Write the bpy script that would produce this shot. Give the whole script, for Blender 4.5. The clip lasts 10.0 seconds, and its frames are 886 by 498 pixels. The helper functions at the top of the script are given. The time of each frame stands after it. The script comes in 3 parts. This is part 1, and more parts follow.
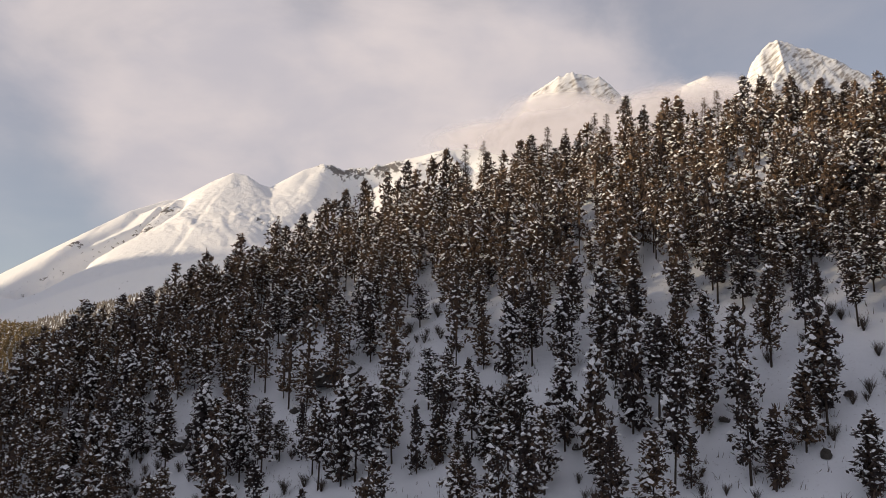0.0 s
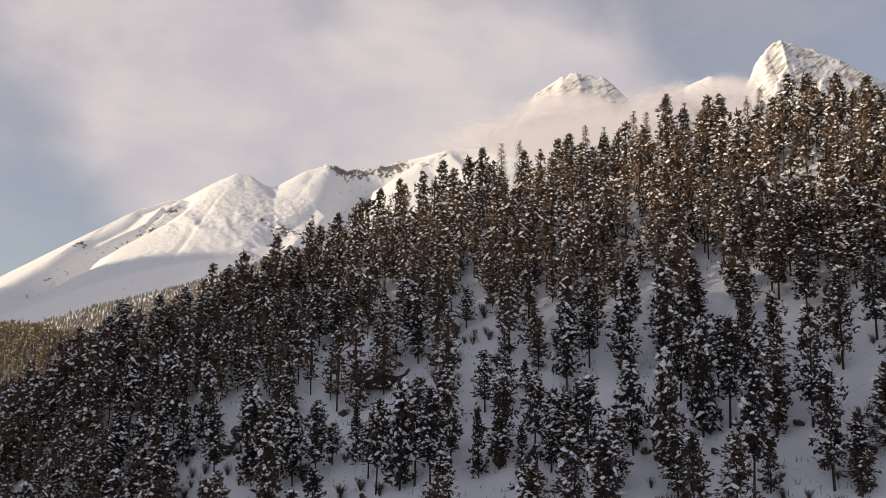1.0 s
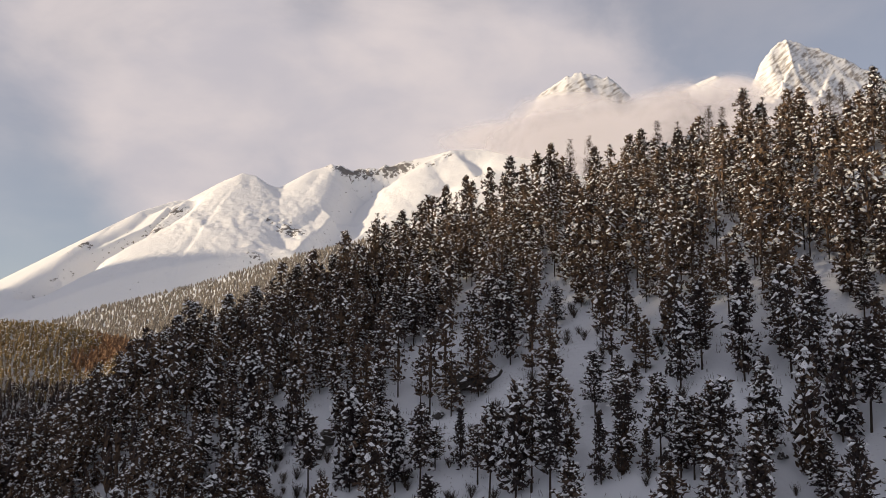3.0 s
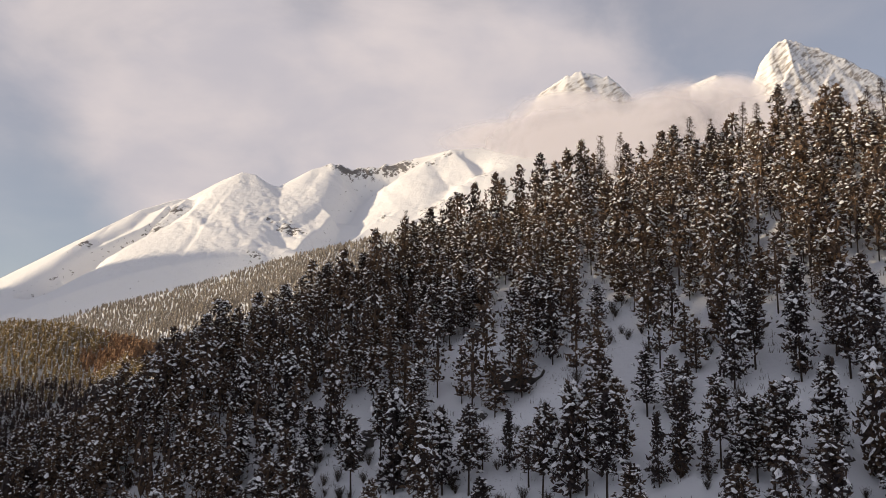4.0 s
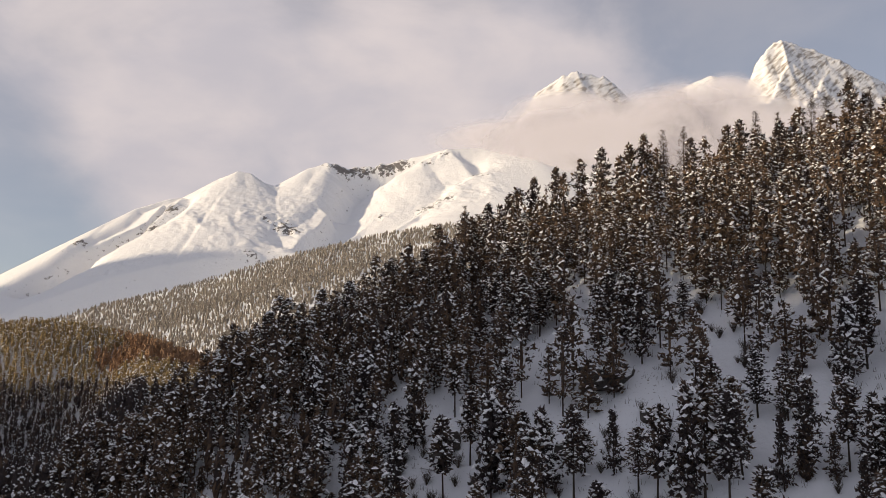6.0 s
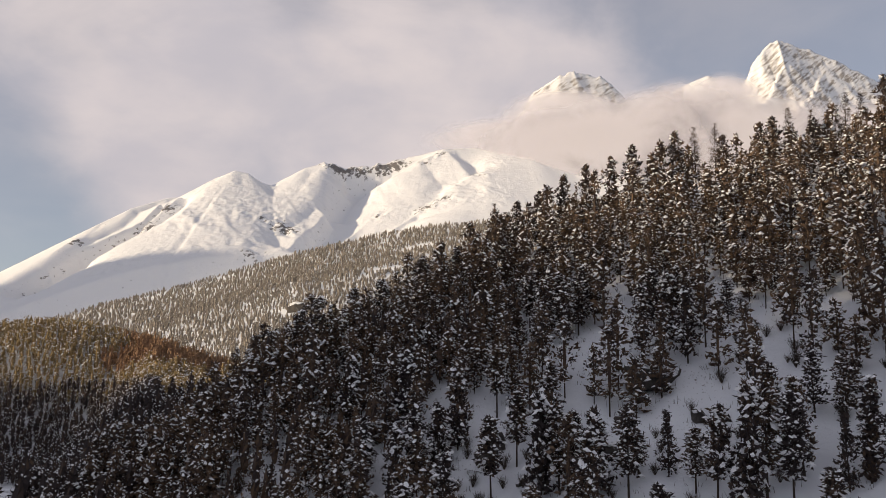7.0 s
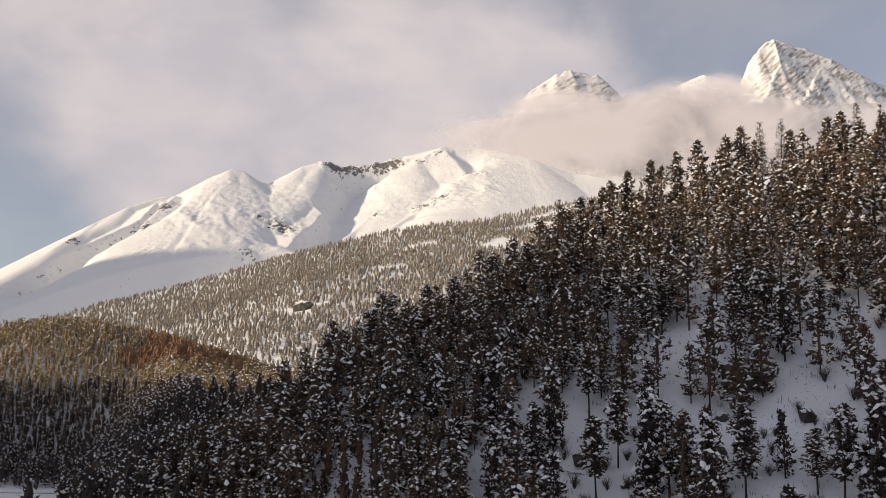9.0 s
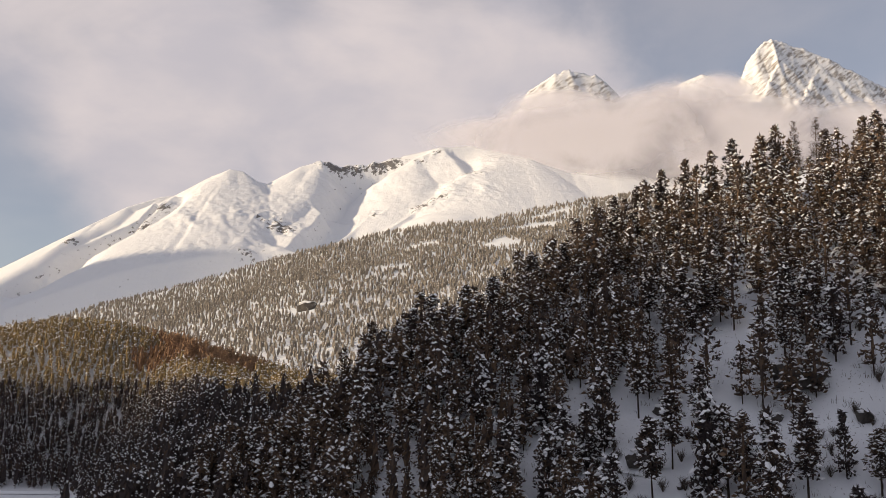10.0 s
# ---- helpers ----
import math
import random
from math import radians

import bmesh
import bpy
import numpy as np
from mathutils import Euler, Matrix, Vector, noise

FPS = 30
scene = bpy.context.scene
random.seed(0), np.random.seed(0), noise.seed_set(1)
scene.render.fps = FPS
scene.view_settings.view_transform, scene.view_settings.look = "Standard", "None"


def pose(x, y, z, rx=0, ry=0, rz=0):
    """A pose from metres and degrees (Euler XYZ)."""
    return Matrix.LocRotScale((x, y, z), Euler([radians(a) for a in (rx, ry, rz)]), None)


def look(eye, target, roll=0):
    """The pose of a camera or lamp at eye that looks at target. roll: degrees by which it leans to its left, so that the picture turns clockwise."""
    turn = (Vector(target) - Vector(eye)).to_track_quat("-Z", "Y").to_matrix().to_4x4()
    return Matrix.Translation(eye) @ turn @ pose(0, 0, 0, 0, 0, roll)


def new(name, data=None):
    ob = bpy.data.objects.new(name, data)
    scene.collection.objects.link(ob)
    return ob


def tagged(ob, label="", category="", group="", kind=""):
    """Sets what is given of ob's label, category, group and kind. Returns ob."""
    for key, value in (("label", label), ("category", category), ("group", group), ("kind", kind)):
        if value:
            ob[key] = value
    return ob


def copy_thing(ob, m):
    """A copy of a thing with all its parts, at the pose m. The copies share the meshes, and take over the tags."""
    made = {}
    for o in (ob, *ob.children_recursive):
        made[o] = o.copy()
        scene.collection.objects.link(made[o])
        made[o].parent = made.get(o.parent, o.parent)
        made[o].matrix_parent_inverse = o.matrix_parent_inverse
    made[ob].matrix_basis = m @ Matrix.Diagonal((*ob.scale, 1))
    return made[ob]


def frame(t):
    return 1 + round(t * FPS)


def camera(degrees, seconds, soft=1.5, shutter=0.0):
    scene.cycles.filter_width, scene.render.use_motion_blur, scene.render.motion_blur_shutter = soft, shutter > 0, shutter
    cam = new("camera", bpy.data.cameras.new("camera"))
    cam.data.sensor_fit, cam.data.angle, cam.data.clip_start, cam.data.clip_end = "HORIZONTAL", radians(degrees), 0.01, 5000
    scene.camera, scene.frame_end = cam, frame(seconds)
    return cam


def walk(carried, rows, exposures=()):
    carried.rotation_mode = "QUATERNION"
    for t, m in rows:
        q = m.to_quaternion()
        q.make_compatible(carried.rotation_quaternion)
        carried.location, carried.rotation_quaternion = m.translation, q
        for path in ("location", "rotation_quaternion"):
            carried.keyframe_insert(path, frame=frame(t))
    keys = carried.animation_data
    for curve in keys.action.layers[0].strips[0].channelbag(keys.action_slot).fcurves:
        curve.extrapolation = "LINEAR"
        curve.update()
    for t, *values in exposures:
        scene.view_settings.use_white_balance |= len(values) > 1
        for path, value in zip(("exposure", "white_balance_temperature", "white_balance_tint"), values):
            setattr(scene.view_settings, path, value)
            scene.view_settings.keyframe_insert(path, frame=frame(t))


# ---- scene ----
cam = camera(56.0, 10.0, soft=0.6)
PATH = [
    (0, (1.255, 2.094, 30.124), (1.23, 4.071, 30.429), 0.6),
    (0.5, (-3.831, 3.326, 30.25), (-3.858, 5.303, 30.555), 0.6),
    (1, (-8.867, 4.677, 30.291), (-8.895, 6.653, 30.597), 0.6),
    (1.5, (-13.844, 6.007, 30.376), (-13.874, 7.983, 30.682), 0.6),
    (2, (-18.585, 7.25, 30.407), (-18.617, 9.226, 30.713), 0.7),
    (2.5, (-23.321, 8.525, 30.374), (-23.353, 10.502, 30.681), 0.6),
    (4, (-36.623, 13.202, 30.464), (-36.648, 15.179, 30.769), 0.6),
    (4.5, (-41.151, 14.597, 30.347), (-41.171, 16.574, 30.652), 0.6),
    (5, (-45.766, 15.893, 30.284), (-45.781, 17.87, 30.589), 0.6),
    (5.5, (-50.425, 17.269, 30.228), (-50.436, 19.245, 30.533), 0.6),
    (7, (-64.248, 21.791, 30.054), (-64.241, 23.768, 30.359), 0.6),
    (7.5, (-68.913, 22.806, 29.995), (-68.901, 24.782, 30.299), 0.5),
    (8, (-73.505, 23.932, 30.023), (-73.489, 25.909, 30.325), 0.5),
    (8.5, (-78.174, 24.789, 30.0), (-78.154, 26.766, 30.302), 0.5),
    (9, (-82.89, 25.669, 29.99), (-82.866, 27.646, 30.292), 0.5),
    (9.5, (-87.641, 26.409, 29.982), (-87.614, 28.386, 30.284), 0.5),
    (10, (-92.59, 27.147, 30.033), (-92.558, 29.124, 30.335), 0.4),
]
walk(cam, [(t, look(eye, target, roll)) for t, eye, target, roll in PATH])

# ---- light ----
SUN_UP, SUN_TURN = 14.0, 252.0          # degrees above the horizon, clockwise from ahead
to_sun = Vector((math.sin(radians(SUN_TURN)) * math.cos(radians(SUN_UP)), math.cos(radians(SUN_TURN)) * math.cos(radians(SUN_UP)), math.sin(radians(SUN_UP))))
lamp = bpy.data.lights.new("sun", "SUN")
lamp.energy, lamp.angle, lamp.color = 4.6, radians(2.5), (1.0, 0.80, 0.55)
sun = new("sun", lamp)
sun.matrix_world = look(to_sun * 3000, (0, 0, 0))
scene.view_settings.exposure = 0.0


class Nodes:
    """A short way to write node trees."""

    def __init__(self, tree):
        self.tree = tree
        tree.nodes.clear()

    def __call__(self, kind, values=None, **settings):
        node = self.tree.nodes.new("ShaderNode" + kind)
        for key, value in settings.items():
            setattr(node, key, value)
        for key, value in (values or {}).items():
            if isinstance(value, bpy.types.NodeSocket):
                self.tree.links.new(value, node.inputs[key])
            else:
                node.inputs[key].default_value = value
        return node

    def math(self, op, a, b=0.0, clamp=False):
        return self("Math", {0: a, 1: b}, operation=op, use_clamp=clamp).outputs[0]

    def noise(self, vector, scale, detail=4.0, rough=0.55, distort=0.0):
        return self("TexNoise", {"Vector": vector, "Scale": scale, "Detail": detail, "Roughness": rough, "Distortion": distort}).outputs["Fac"]

    def span(self, value, a, b, c=0.0, d=1.0):
        return self("MapRange", {"Value": value, "From Min": a, "From Max": b, "To Min": c, "To Max": d}, interpolation_type="SMOOTHSTEP").outputs[0]


def mixed(n, fac, a, b):
    """Colour mix; a and b are colours or sockets."""
    node = n.tree.nodes.new("ShaderNodeMix")
    node.data_type = "RGBA"
    for index, value in ((0, fac), (6, a), (7, b)):
        if isinstance(value, bpy.types.NodeSocket):
            n.tree.links.new(value, node.inputs[index])
        else:
            node.inputs[index].default_value = value if index == 0 else (*value, 1.0)
    return node.outputs[2]


world = bpy.data.worlds.new("sky")
scene.world = world
world.use_nodes = True
n = Nodes(world.node_tree)
way = n("TexCoord").outputs["Generated"]
sky = n("TexSky", sky_type="NISHITA", sun_disc=False, sun_elevation=radians(SUN_UP), sun_rotation=radians(SUN_TURN), altitude=1700.0, air_density=1.0, dust_density=1.5)
stretched = n("Mapping", {"Vector": way, "Scale": (1.0, 1.0, 1.7)}).outputs[0]
cover = n.math("ADD", n.math("MULTIPLY", n.noise(stretched, 3.2, 6.0, 0.55, 0.4), 1.0), -0.08)
# cloud masses (+) and gaps of blue (-): direction, reach, weight
for x, y, z, reach, weight in ((-0.30, 0.89, 0.36, 0.42, 0.34), (-0.06, 0.94, 0.32, 0.34, 0.30), (-0.34, 0.90, 0.25, 0.14, 0.34), (0.14, 0.95, 0.29, 0.22, 0.30),
                               (-0.46, 0.87, 0.17, 0.16, -0.35), (-0.16, 0.89, 0.43, 0.10, -0.25), (0.24, 0.88, 0.40, 0.17, -0.30), (0.42, 0.83, 0.38, 0.2, -0.2), (0.17, 0.91, 0.38, 0.22, 0.3)):
    far = n("VectorMath", {0: way, 1: (x, y, z)}, operation="DISTANCE").outputs["Value"]
    cover = n.math("ADD", cover, n.span(far, reach, 0.0, 0.0, weight))
amount = n.span(cover, 0.34, 0.84, 0.42, 1.0)
shade = n.noise(stretched, 6.5, 5.0, 0.5, 0.2)
cloud = mixed(n, n.span(shade, 0.3, 0.72), (0.53, 0.495, 0.53), (0.68, 0.605, 0.60))
clear = n("Background", {"Color": sky.outputs[0], "Strength": 0.10})
billow = n("Background", {"Color": cloud, "Strength": 1.05})
both = n("MixShader", {0: amount, 1: clear.outputs[0], 2: billow.outputs[0]})
n("OutputWorld", {"Surface": both.outputs[0]})


# ---- materials ----
def material(name, build):
    m = bpy.data.materials.new(name)
    m.use_nodes = True
    n = Nodes(m.node_tree)
    n("OutputMaterial", {"Surface": build(n)})
    return m


def surface(n, color, rough, bump=None, strength=0.4, distance=0.1, **more):
    values = {"Base Color": color if isinstance(color, bpy.types.NodeSocket) else (*color, 1.0), "Roughness": rough, "Specular IOR Level": 0.25}
    if bump is not None:
        values["Normal"] = n("Bump", {"Height": bump, "Strength": strength, "Distance": distance}).outputs[0]
    values.update(more)
    return n("BsdfPrincipled", values).outputs[0]


def snow_cover(n):
    at = n("NewGeometry").outputs["Position"]
    drift, crust = n.noise(at, 0.06, 4.0), n.noise(at, 0.9, 5.0, 0.6)
    white = mixed(n, drift, (0.78, 0.80, 0.84), (0.86, 0.87, 0.89))
    litter = n.math("MULTIPLY", n.span(n.noise(at, 1.6, 3.0, 0.7), 0.61, 0.70), n.span(n.noise(at, 0.05, 3.0), 0.45, 0.7))
    return surface(n, mixed(n, litter, white, (0.16, 0.13, 0.10)), 0.75, n.math("ADD", drift, n.math("MULTIPLY", crust, 0.25)), 0.6, 1.2)


# where crags break through the snow of the massif: x, y, z, reach
CRAGS = ((-1077, 3060, 645, 55), (-1100, 2960, 560, 60), (-1130, 2870, 475, 50), (-1197, 2790, 407, 45), (-1239, 2720, 345, 45), (-1281, 2660, 292, 45), (-1332, 2590, 231, 45), (-1330, 2880, 470, 30), (-1360, 2830, 430, 25),
         (-880, 3200, 745, 28), (-700, 2990, 560, 60), (-640, 2950, 540, 50), (-590, 2930, 525, 45), (-780, 2930, 520, 40), (-960, 2930, 520, 45), (-540, 3470, 910, 50), (-500, 3500, 900, 45), (-430, 3540, 915, 55), (-330, 3570, 935, 60),
         (-250, 3590, 950, 50), (-330, 3480, 850, 40), (-140, 3540, 945, 40), (-60, 3590, 1000, 40), (-300, 3150, 620, 40), (-123, 3150, 665, 55), (-60, 3200, 710, 50), (90, 3400, 860, 60), (-690, 2720, 400, 50), (-860, 2680, 370, 45),
         (-1000, 2640, 330, 50), (-1100, 2600, 290, 50))


def mountain_cover(n, bareness, steepness, crags=(), grain=0.055, lean=38.0, stretch=(0.9, 0.9, 1.25), stone=((0.11, 0.105, 0.105), (0.27, 0.25, 0.24)), spread_out=0.15):
    shape = n("NewGeometry")
    at = shape.outputs["Position"]
    steep = n("SeparateXYZ", {0: shape.outputs["Normal"]}).outputs["Z"]
    broad, fine = n.noise(at, 0.005, 4.0, 0.6), n.noise(n("Mapping", {"Vector": n("Mapping", {"Vector": at, "Rotation": (0.0, radians(lean), 0.0)}).outputs[0], "Scale": stretch}).outputs[0], grain, 7.0, 0.70)
    bare = n.math("ADD", n.math("MULTIPLY", n.math("SUBTRACT", 1.0, steep), steepness), n.math("ADD", n.math("MULTIPLY", n.math("SUBTRACT", fine, 0.5), 2.4), n.math("MULTIPLY", n.math("SUBTRACT", broad, 0.5), 0.35)))
    for x, y, z, reach in crags:
        far = n("VectorMath", {0: at, 1: (x, y, z)}, operation="DISTANCE").outputs["Value"]
        bare = n.math("ADD", bare, n.span(far, 1.5 * reach, 0.0, 0.0, 0.52))
    rock = mixed(n, n.noise(at, 0.09, 4.0), *stone)
    return surface(n, mixed(n, n.span(bare, bareness, bareness + spread_out), (0.86, 0.86, 0.87), rock), 0.8, fine, 0.45, 9.0)


def needle_cover(n, dark, warm):
    at, who = n("NewGeometry"), n("ObjectInfo").outputs["Random"]
    fac = n.math("ADD", n.math("MULTIPLY", n.noise(at.outputs["Position"], 0.12, 3.0), 0.8), n.math("ADD", n.math("MULTIPLY", at.outputs["Random Per Island"], 0.45), n.math("MULTIPLY", who, 0.3)))
    return surface(n, mixed(n, n.span(fac, 0.6, 1.3), dark, warm), 0.85)


def bark_cover(n):
    at = n("NewGeometry").outputs["Position"]
    tall = n("Mapping", {"Vector": at, "Scale": (6.0, 6.0, 1.0)}).outputs[0]
    return surface(n, mixed(n, n.noise(tall, 1.2, 4.0), (0.030, 0.023, 0.019), (0.10, 0.075, 0.058)), 0.9, n.noise(tall, 2.0, 3.0), 0.5, 0.05)


def branch_snow_cover(n):
    at = n("NewGeometry").outputs["Position"]
    return surface(n, mixed(n, n.noise(at, 2.5, 2.0), (0.87, 0.87, 0.88), (0.94, 0.94, 0.94)), 0.7, n.noise(at, 4.0, 3.0), 0.4, 0.08)


def rock_cover(n):
    at = n("NewGeometry")
    up = n("SeparateXYZ", {0: at.outputs["Normal"]}).outputs["Z"]
    stone = mixed(n, n.noise(at.outputs["Position"], 0.8, 5.0, 0.65), (0.035, 0.031, 0.029), (0.13, 0.115, 0.10))
    lying = n.span(n.math("ADD", up, n.math("MULTIPLY", n.math("SUBTRACT", n.noise(at.outputs["Position"], 0.9, 4.0), 0.5), 0.5)), 0.62, 0.74)
    return surface(n, mixed(n, lying, stone, (0.83, 0.84, 0.87)), 0.85, n.noise(at.outputs["Position"], 1.4, 6.0, 0.7), 0.8, 0.35)


def mist_cover(n):
    place = n("TexCoord").outputs["Generated"]
    at = n("NewGeometry").outputs["Position"]
    off = n("VectorMath", {0: place, 1: (0.5, 0.5, 0.5)}, operation="SUBTRACT").outputs[0]
    flat = n("Mapping", {"Vector": off, "Scale": (2.0, 0.0, 2.0)}).outputs[0]
    rim = n("VectorMath", {0: flat}, operation="LENGTH").outputs["Value"]
    puff = n.noise(at, 0.0042, 6.0, 0.55, 0.5)
    edge = n.math("ADD", rim, n.math("MULTIPLY", n.math("SUBTRACT", puff, 0.5), -0.9))
    alpha = n.math("MULTIPLY", n.math("MULTIPLY", n.span(edge, 1.0, 0.35), n.span(rim, 1.0, 0.6)), 0.94, True)
    soft = n("CombineXYZ", {0: -0.7, 1: -0.5, 2: 0.5}).outputs[0]
    body = n("MixShader", {0: 0.35, 1: n("BsdfDiffuse", {"Color": (0.62, 0.62, 0.71, 1), "Normal": soft}).outputs[0], 2: n("BsdfTranslucent", {"Color": (0.62, 0.62, 0.71, 1)}).outputs[0]})
    return n("MixShader", {0: alpha, 1: n("BsdfTransparent").outputs[0], 2: body.outputs[0]}).outputs[0]


SNOW = material("snow", snow_cover)
ALPINE = material("alpine_snow_and_rock", lambda n: mountain_cover(n, 0.50, 0.4, CRAGS))
CRAGGY = material("craggy_snow_and_rock", lambda n: mountain_cover(n, 0.36, 0.8, (), 0.045, 40.0, (0.3, 0.5, 1.5), ((0.19, 0.17, 0.155), (0.40, 0.365, 0.335)), 0.4))
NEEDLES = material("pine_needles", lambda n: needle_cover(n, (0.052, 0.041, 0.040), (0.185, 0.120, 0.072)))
# frost tone made paler still: the haze of distance put into the colour
FROST_HAZE = material("frosted_hazy_needles", lambda n: needle_cover(n, (0.21, 0.185, 0.155), (0.48, 0.42, 0.35)))
# larch brown raised to gold: sunlight on the knoll put into the colour
SUN_GOLD = material("sunlit_larch_twigs", lambda n: needle_cover(n, (0.20, 0.148, 0.072), (0.43, 0.31, 0.15)))
RUSSET = material("reddish_larch_twigs", lambda n: needle_cover(n, (0.24, 0.145, 0.085), (0.42, 0.27, 0.16)))
TWIGS = material("bare_twigs", lambda n: needle_cover(n, (0.085, 0.066, 0.053), (0.19, 0.145, 0.115)))
BARK = material("bark", bark_cover)
LOAD = material("branch_snow", branch_snow_cover)
GUARD = material("galvanised_steel", lambda n: surface(n, mixed(n, n.noise(n("NewGeometry").outputs["Position"], 3.0, 3.0), (0.30, 0.30, 0.32), (0.46, 0.46, 0.48)), 0.5, **{"Metallic": 0.7}))
ROCK = material("dark_rock", rock_cover)
MIST = material("mist", mist_cover)


# ---- terrain ----
LATTICE = np.random.RandomState(7).rand(256, 256)


def fbm(x, y, scale, octaves=5, gain=0.5, ridged=False, turn=0.0):
    """Fractal value noise, about -1 to 1. turn: radians by which each octave is turned against the one before."""
    x, y = np.asarray(x, float) / scale, np.asarray(y, float) / scale
    total, weight, size = 0.0, 1.0, 0.0
    for k in range(octaves):
        c, d = math.cos(turn * (k + 1)) * 2 ** k, math.sin(turn * (k + 1)) * 2 ** k
        u, v = c * x - d * y + 17.3 * k, d * x + c * y + 41.7 * k
        i, j = np.floor(u).astype(int), np.floor(v).astype(int)
        a, b = u - i, v - j
        a, b = a * a * (3 - 2 * a), b * b * (3 - 2 * b)
        c = [LATTICE[(i + p) % 256, (j + q) % 256] for p, q in ((0, 0), (1, 0), (0, 1), (1, 1))]
        value = 2 * ((c[0] * (1 - a) + c[1] * a) * (1 - b) + (c[2] * (1 - a) + c[3] * a) * b) - 1
        if ridged:
            value = 1 - 2 * np.abs(value)
        total, size, weight = total + weight * value, size + weight, weight * gain
    return total / size


def ridge_height(x, y, line, slope):
    """The height over a ridge through the given summits and saddles, falling to both sides."""
    best = np.full(np.shape(x), -1e9)
    for (ax, ay, az), (bx, by, bz) in zip(line, line[1:]):
        ex, ey = bx - ax, by - ay
        t = np.clip(((x - ax) * ex + (y - ay) * ey) / (ex * ex + ey * ey), 0, 1)
        best = np.maximum(best, az + t * (bz - az) - slope * np.hypot(x - ax - t * ex, y - ay - t * ey))
    return best


def nearest(x, y, line):
    """The distance to a line over the plan, and the line's height at its nearest point."""
    far, level = np.full(np.shape(x), 1e9), np.zeros(np.shape(x))
    for (ax, ay, az), (bx, by, bz) in zip(line, line[1:]):
        ex, ey = bx - ax, by - ay
        t = np.clip(((x - ax) * ex + (y - ay) * ey) / (ex * ex + ey * ey), 0, 1)
        d = np.hypot(x - ax - t * ex, y - ay - t * ey)
        level = np.where(d < far, az + t * (bz - az), level)
        far = np.minimum(d, far)
    return far, level


def soft_max(a, b, k):
    return np.maximum(a, b) + k * np.log1p(np.exp(-np.abs(a - b) / k))


FLOOR = -30.0
CREST_X = (-260, -130, -93, -76, -60, -45, -20, 5, 20, 50, 80, 110, 200)
CREST_Y = (224, 222, 217, 220, 229, 247, 243, 241, 238, 226, 212, 203, 190)


def crest(x):
    return np.interp(x, CREST_X, CREST_Y)


# the range behind the valley road, whose shadow lies over the valley
BACK_RANGE = ((-902, -1876, 580), (-1180, -1020, 550), (-1427, -259, 445), (-1543, 97, 350), (-1736, 692, 220), (-1952, 1358, 50))


def height(x, y):
    """The ground's height."""
    x, y = np.asarray(x, float), np.asarray(y, float)
    away = 0.26 * x + 0.966 * (y - 2)                       # distance from the road towards the forest
    bank = 27.0 - 0.9 * np.clip(away - 4, 0, 70) + 0.22 * np.clip(-away - 5, 0, 900)
    base = np.maximum(bank, FLOOR)
    yr = crest(x)
    hill = 31 + 0.66 * (np.minimum(y, yr) - 184) + 0.40 * (np.clip(x, -400, 98) + 23)
    hill = hill + np.interp(x, (-150, -125, -100, -60, -48), (-5, -4, 10, 9, 0)) * np.clip((y - 170) / 45, 0, 1)
    hill = hill - 0.75 * np.clip(y - yr, 0, 260) ** 1.0 + 2.2 * fbm(x, y, 38, 4) + 0.5 * fbm(x, y, 7, 3)
    foot = np.interp(x, (-400, -268, -248, -165, -100, 0), (458, 449, 410, 190, 175, 170))
    glen = FLOOR + np.minimum(0.33 * np.clip(y - foot, 0, 400), 48) + 45 * np.exp(-((x + 335) / 120) ** 2 - ((y - 580) / 62) ** 2)
    glen = glen - 0.30 * np.clip(y - 620, 0, 170) + 1.5 * fbm(x, y, 60, 4)
    mid = 58 + 0.34 * (np.minimum(y, 1740) - 1000) + np.where(x < -277, 0.30, 0.17) * (np.clip(x, -1500, 700) + 277) - 0.25 * np.clip(y - 1740, 0, 700) + 14 * fbm(x, y, 260, 5)
    land = soft_max(soft_max(base, hill, 1.5), glen, 2.0)
    land = soft_max(land, np.where(y > 640, np.maximum(mid, FLOOR), FLOOR), 2.0)
    back = ridge_height(x, y, BACK_RANGE, 0.55) + 6 * fbm(x, y, 400, 4)
    return np.maximum(land, np.where(away < -150, back, -1e9))


def shell(name, v, t, mat, parent=None, smooth=True):
    """A mesh object from arrays of places and triangles; mat: a material, or several with an index for each triangle."""
    v, t = np.asarray(v, np.float32), np.asarray(t, np.int32)
    me = bpy.data.meshes.new(name)
    me.vertices.add(len(v))
    me.vertices.foreach_set("co", v.ravel())
    me.loops.add(t.size)
    me.loops.foreach_set("vertex_index", t.ravel())
    me.polygons.add(len(t))
    me.polygons.foreach_set("loop_start", np.arange(len(t), dtype=np.int32) * t.shape[1])
    mats, index = mat if isinstance(mat, tuple) else ([mat], None)
    for m in mats:
        me.materials.append(m)
    if index is not None:
        me.polygons.foreach_set("material_index", np.asarray(index, np.int32))
    me.polygons.foreach_set("use_smooth", np.full(len(t), smooth))
    me.update(calc_edges=True)
    ob = new(name, me)
    ob.parent = parent
    return ob


def grid_faces(nx, ny):
    i = np.arange((nx - 1) * (ny - 1))
    a = (i // (nx - 1)) * nx + i % (nx - 1)
    return np.stack([a, a + 1, a + nx + 1, a + nx], -1)


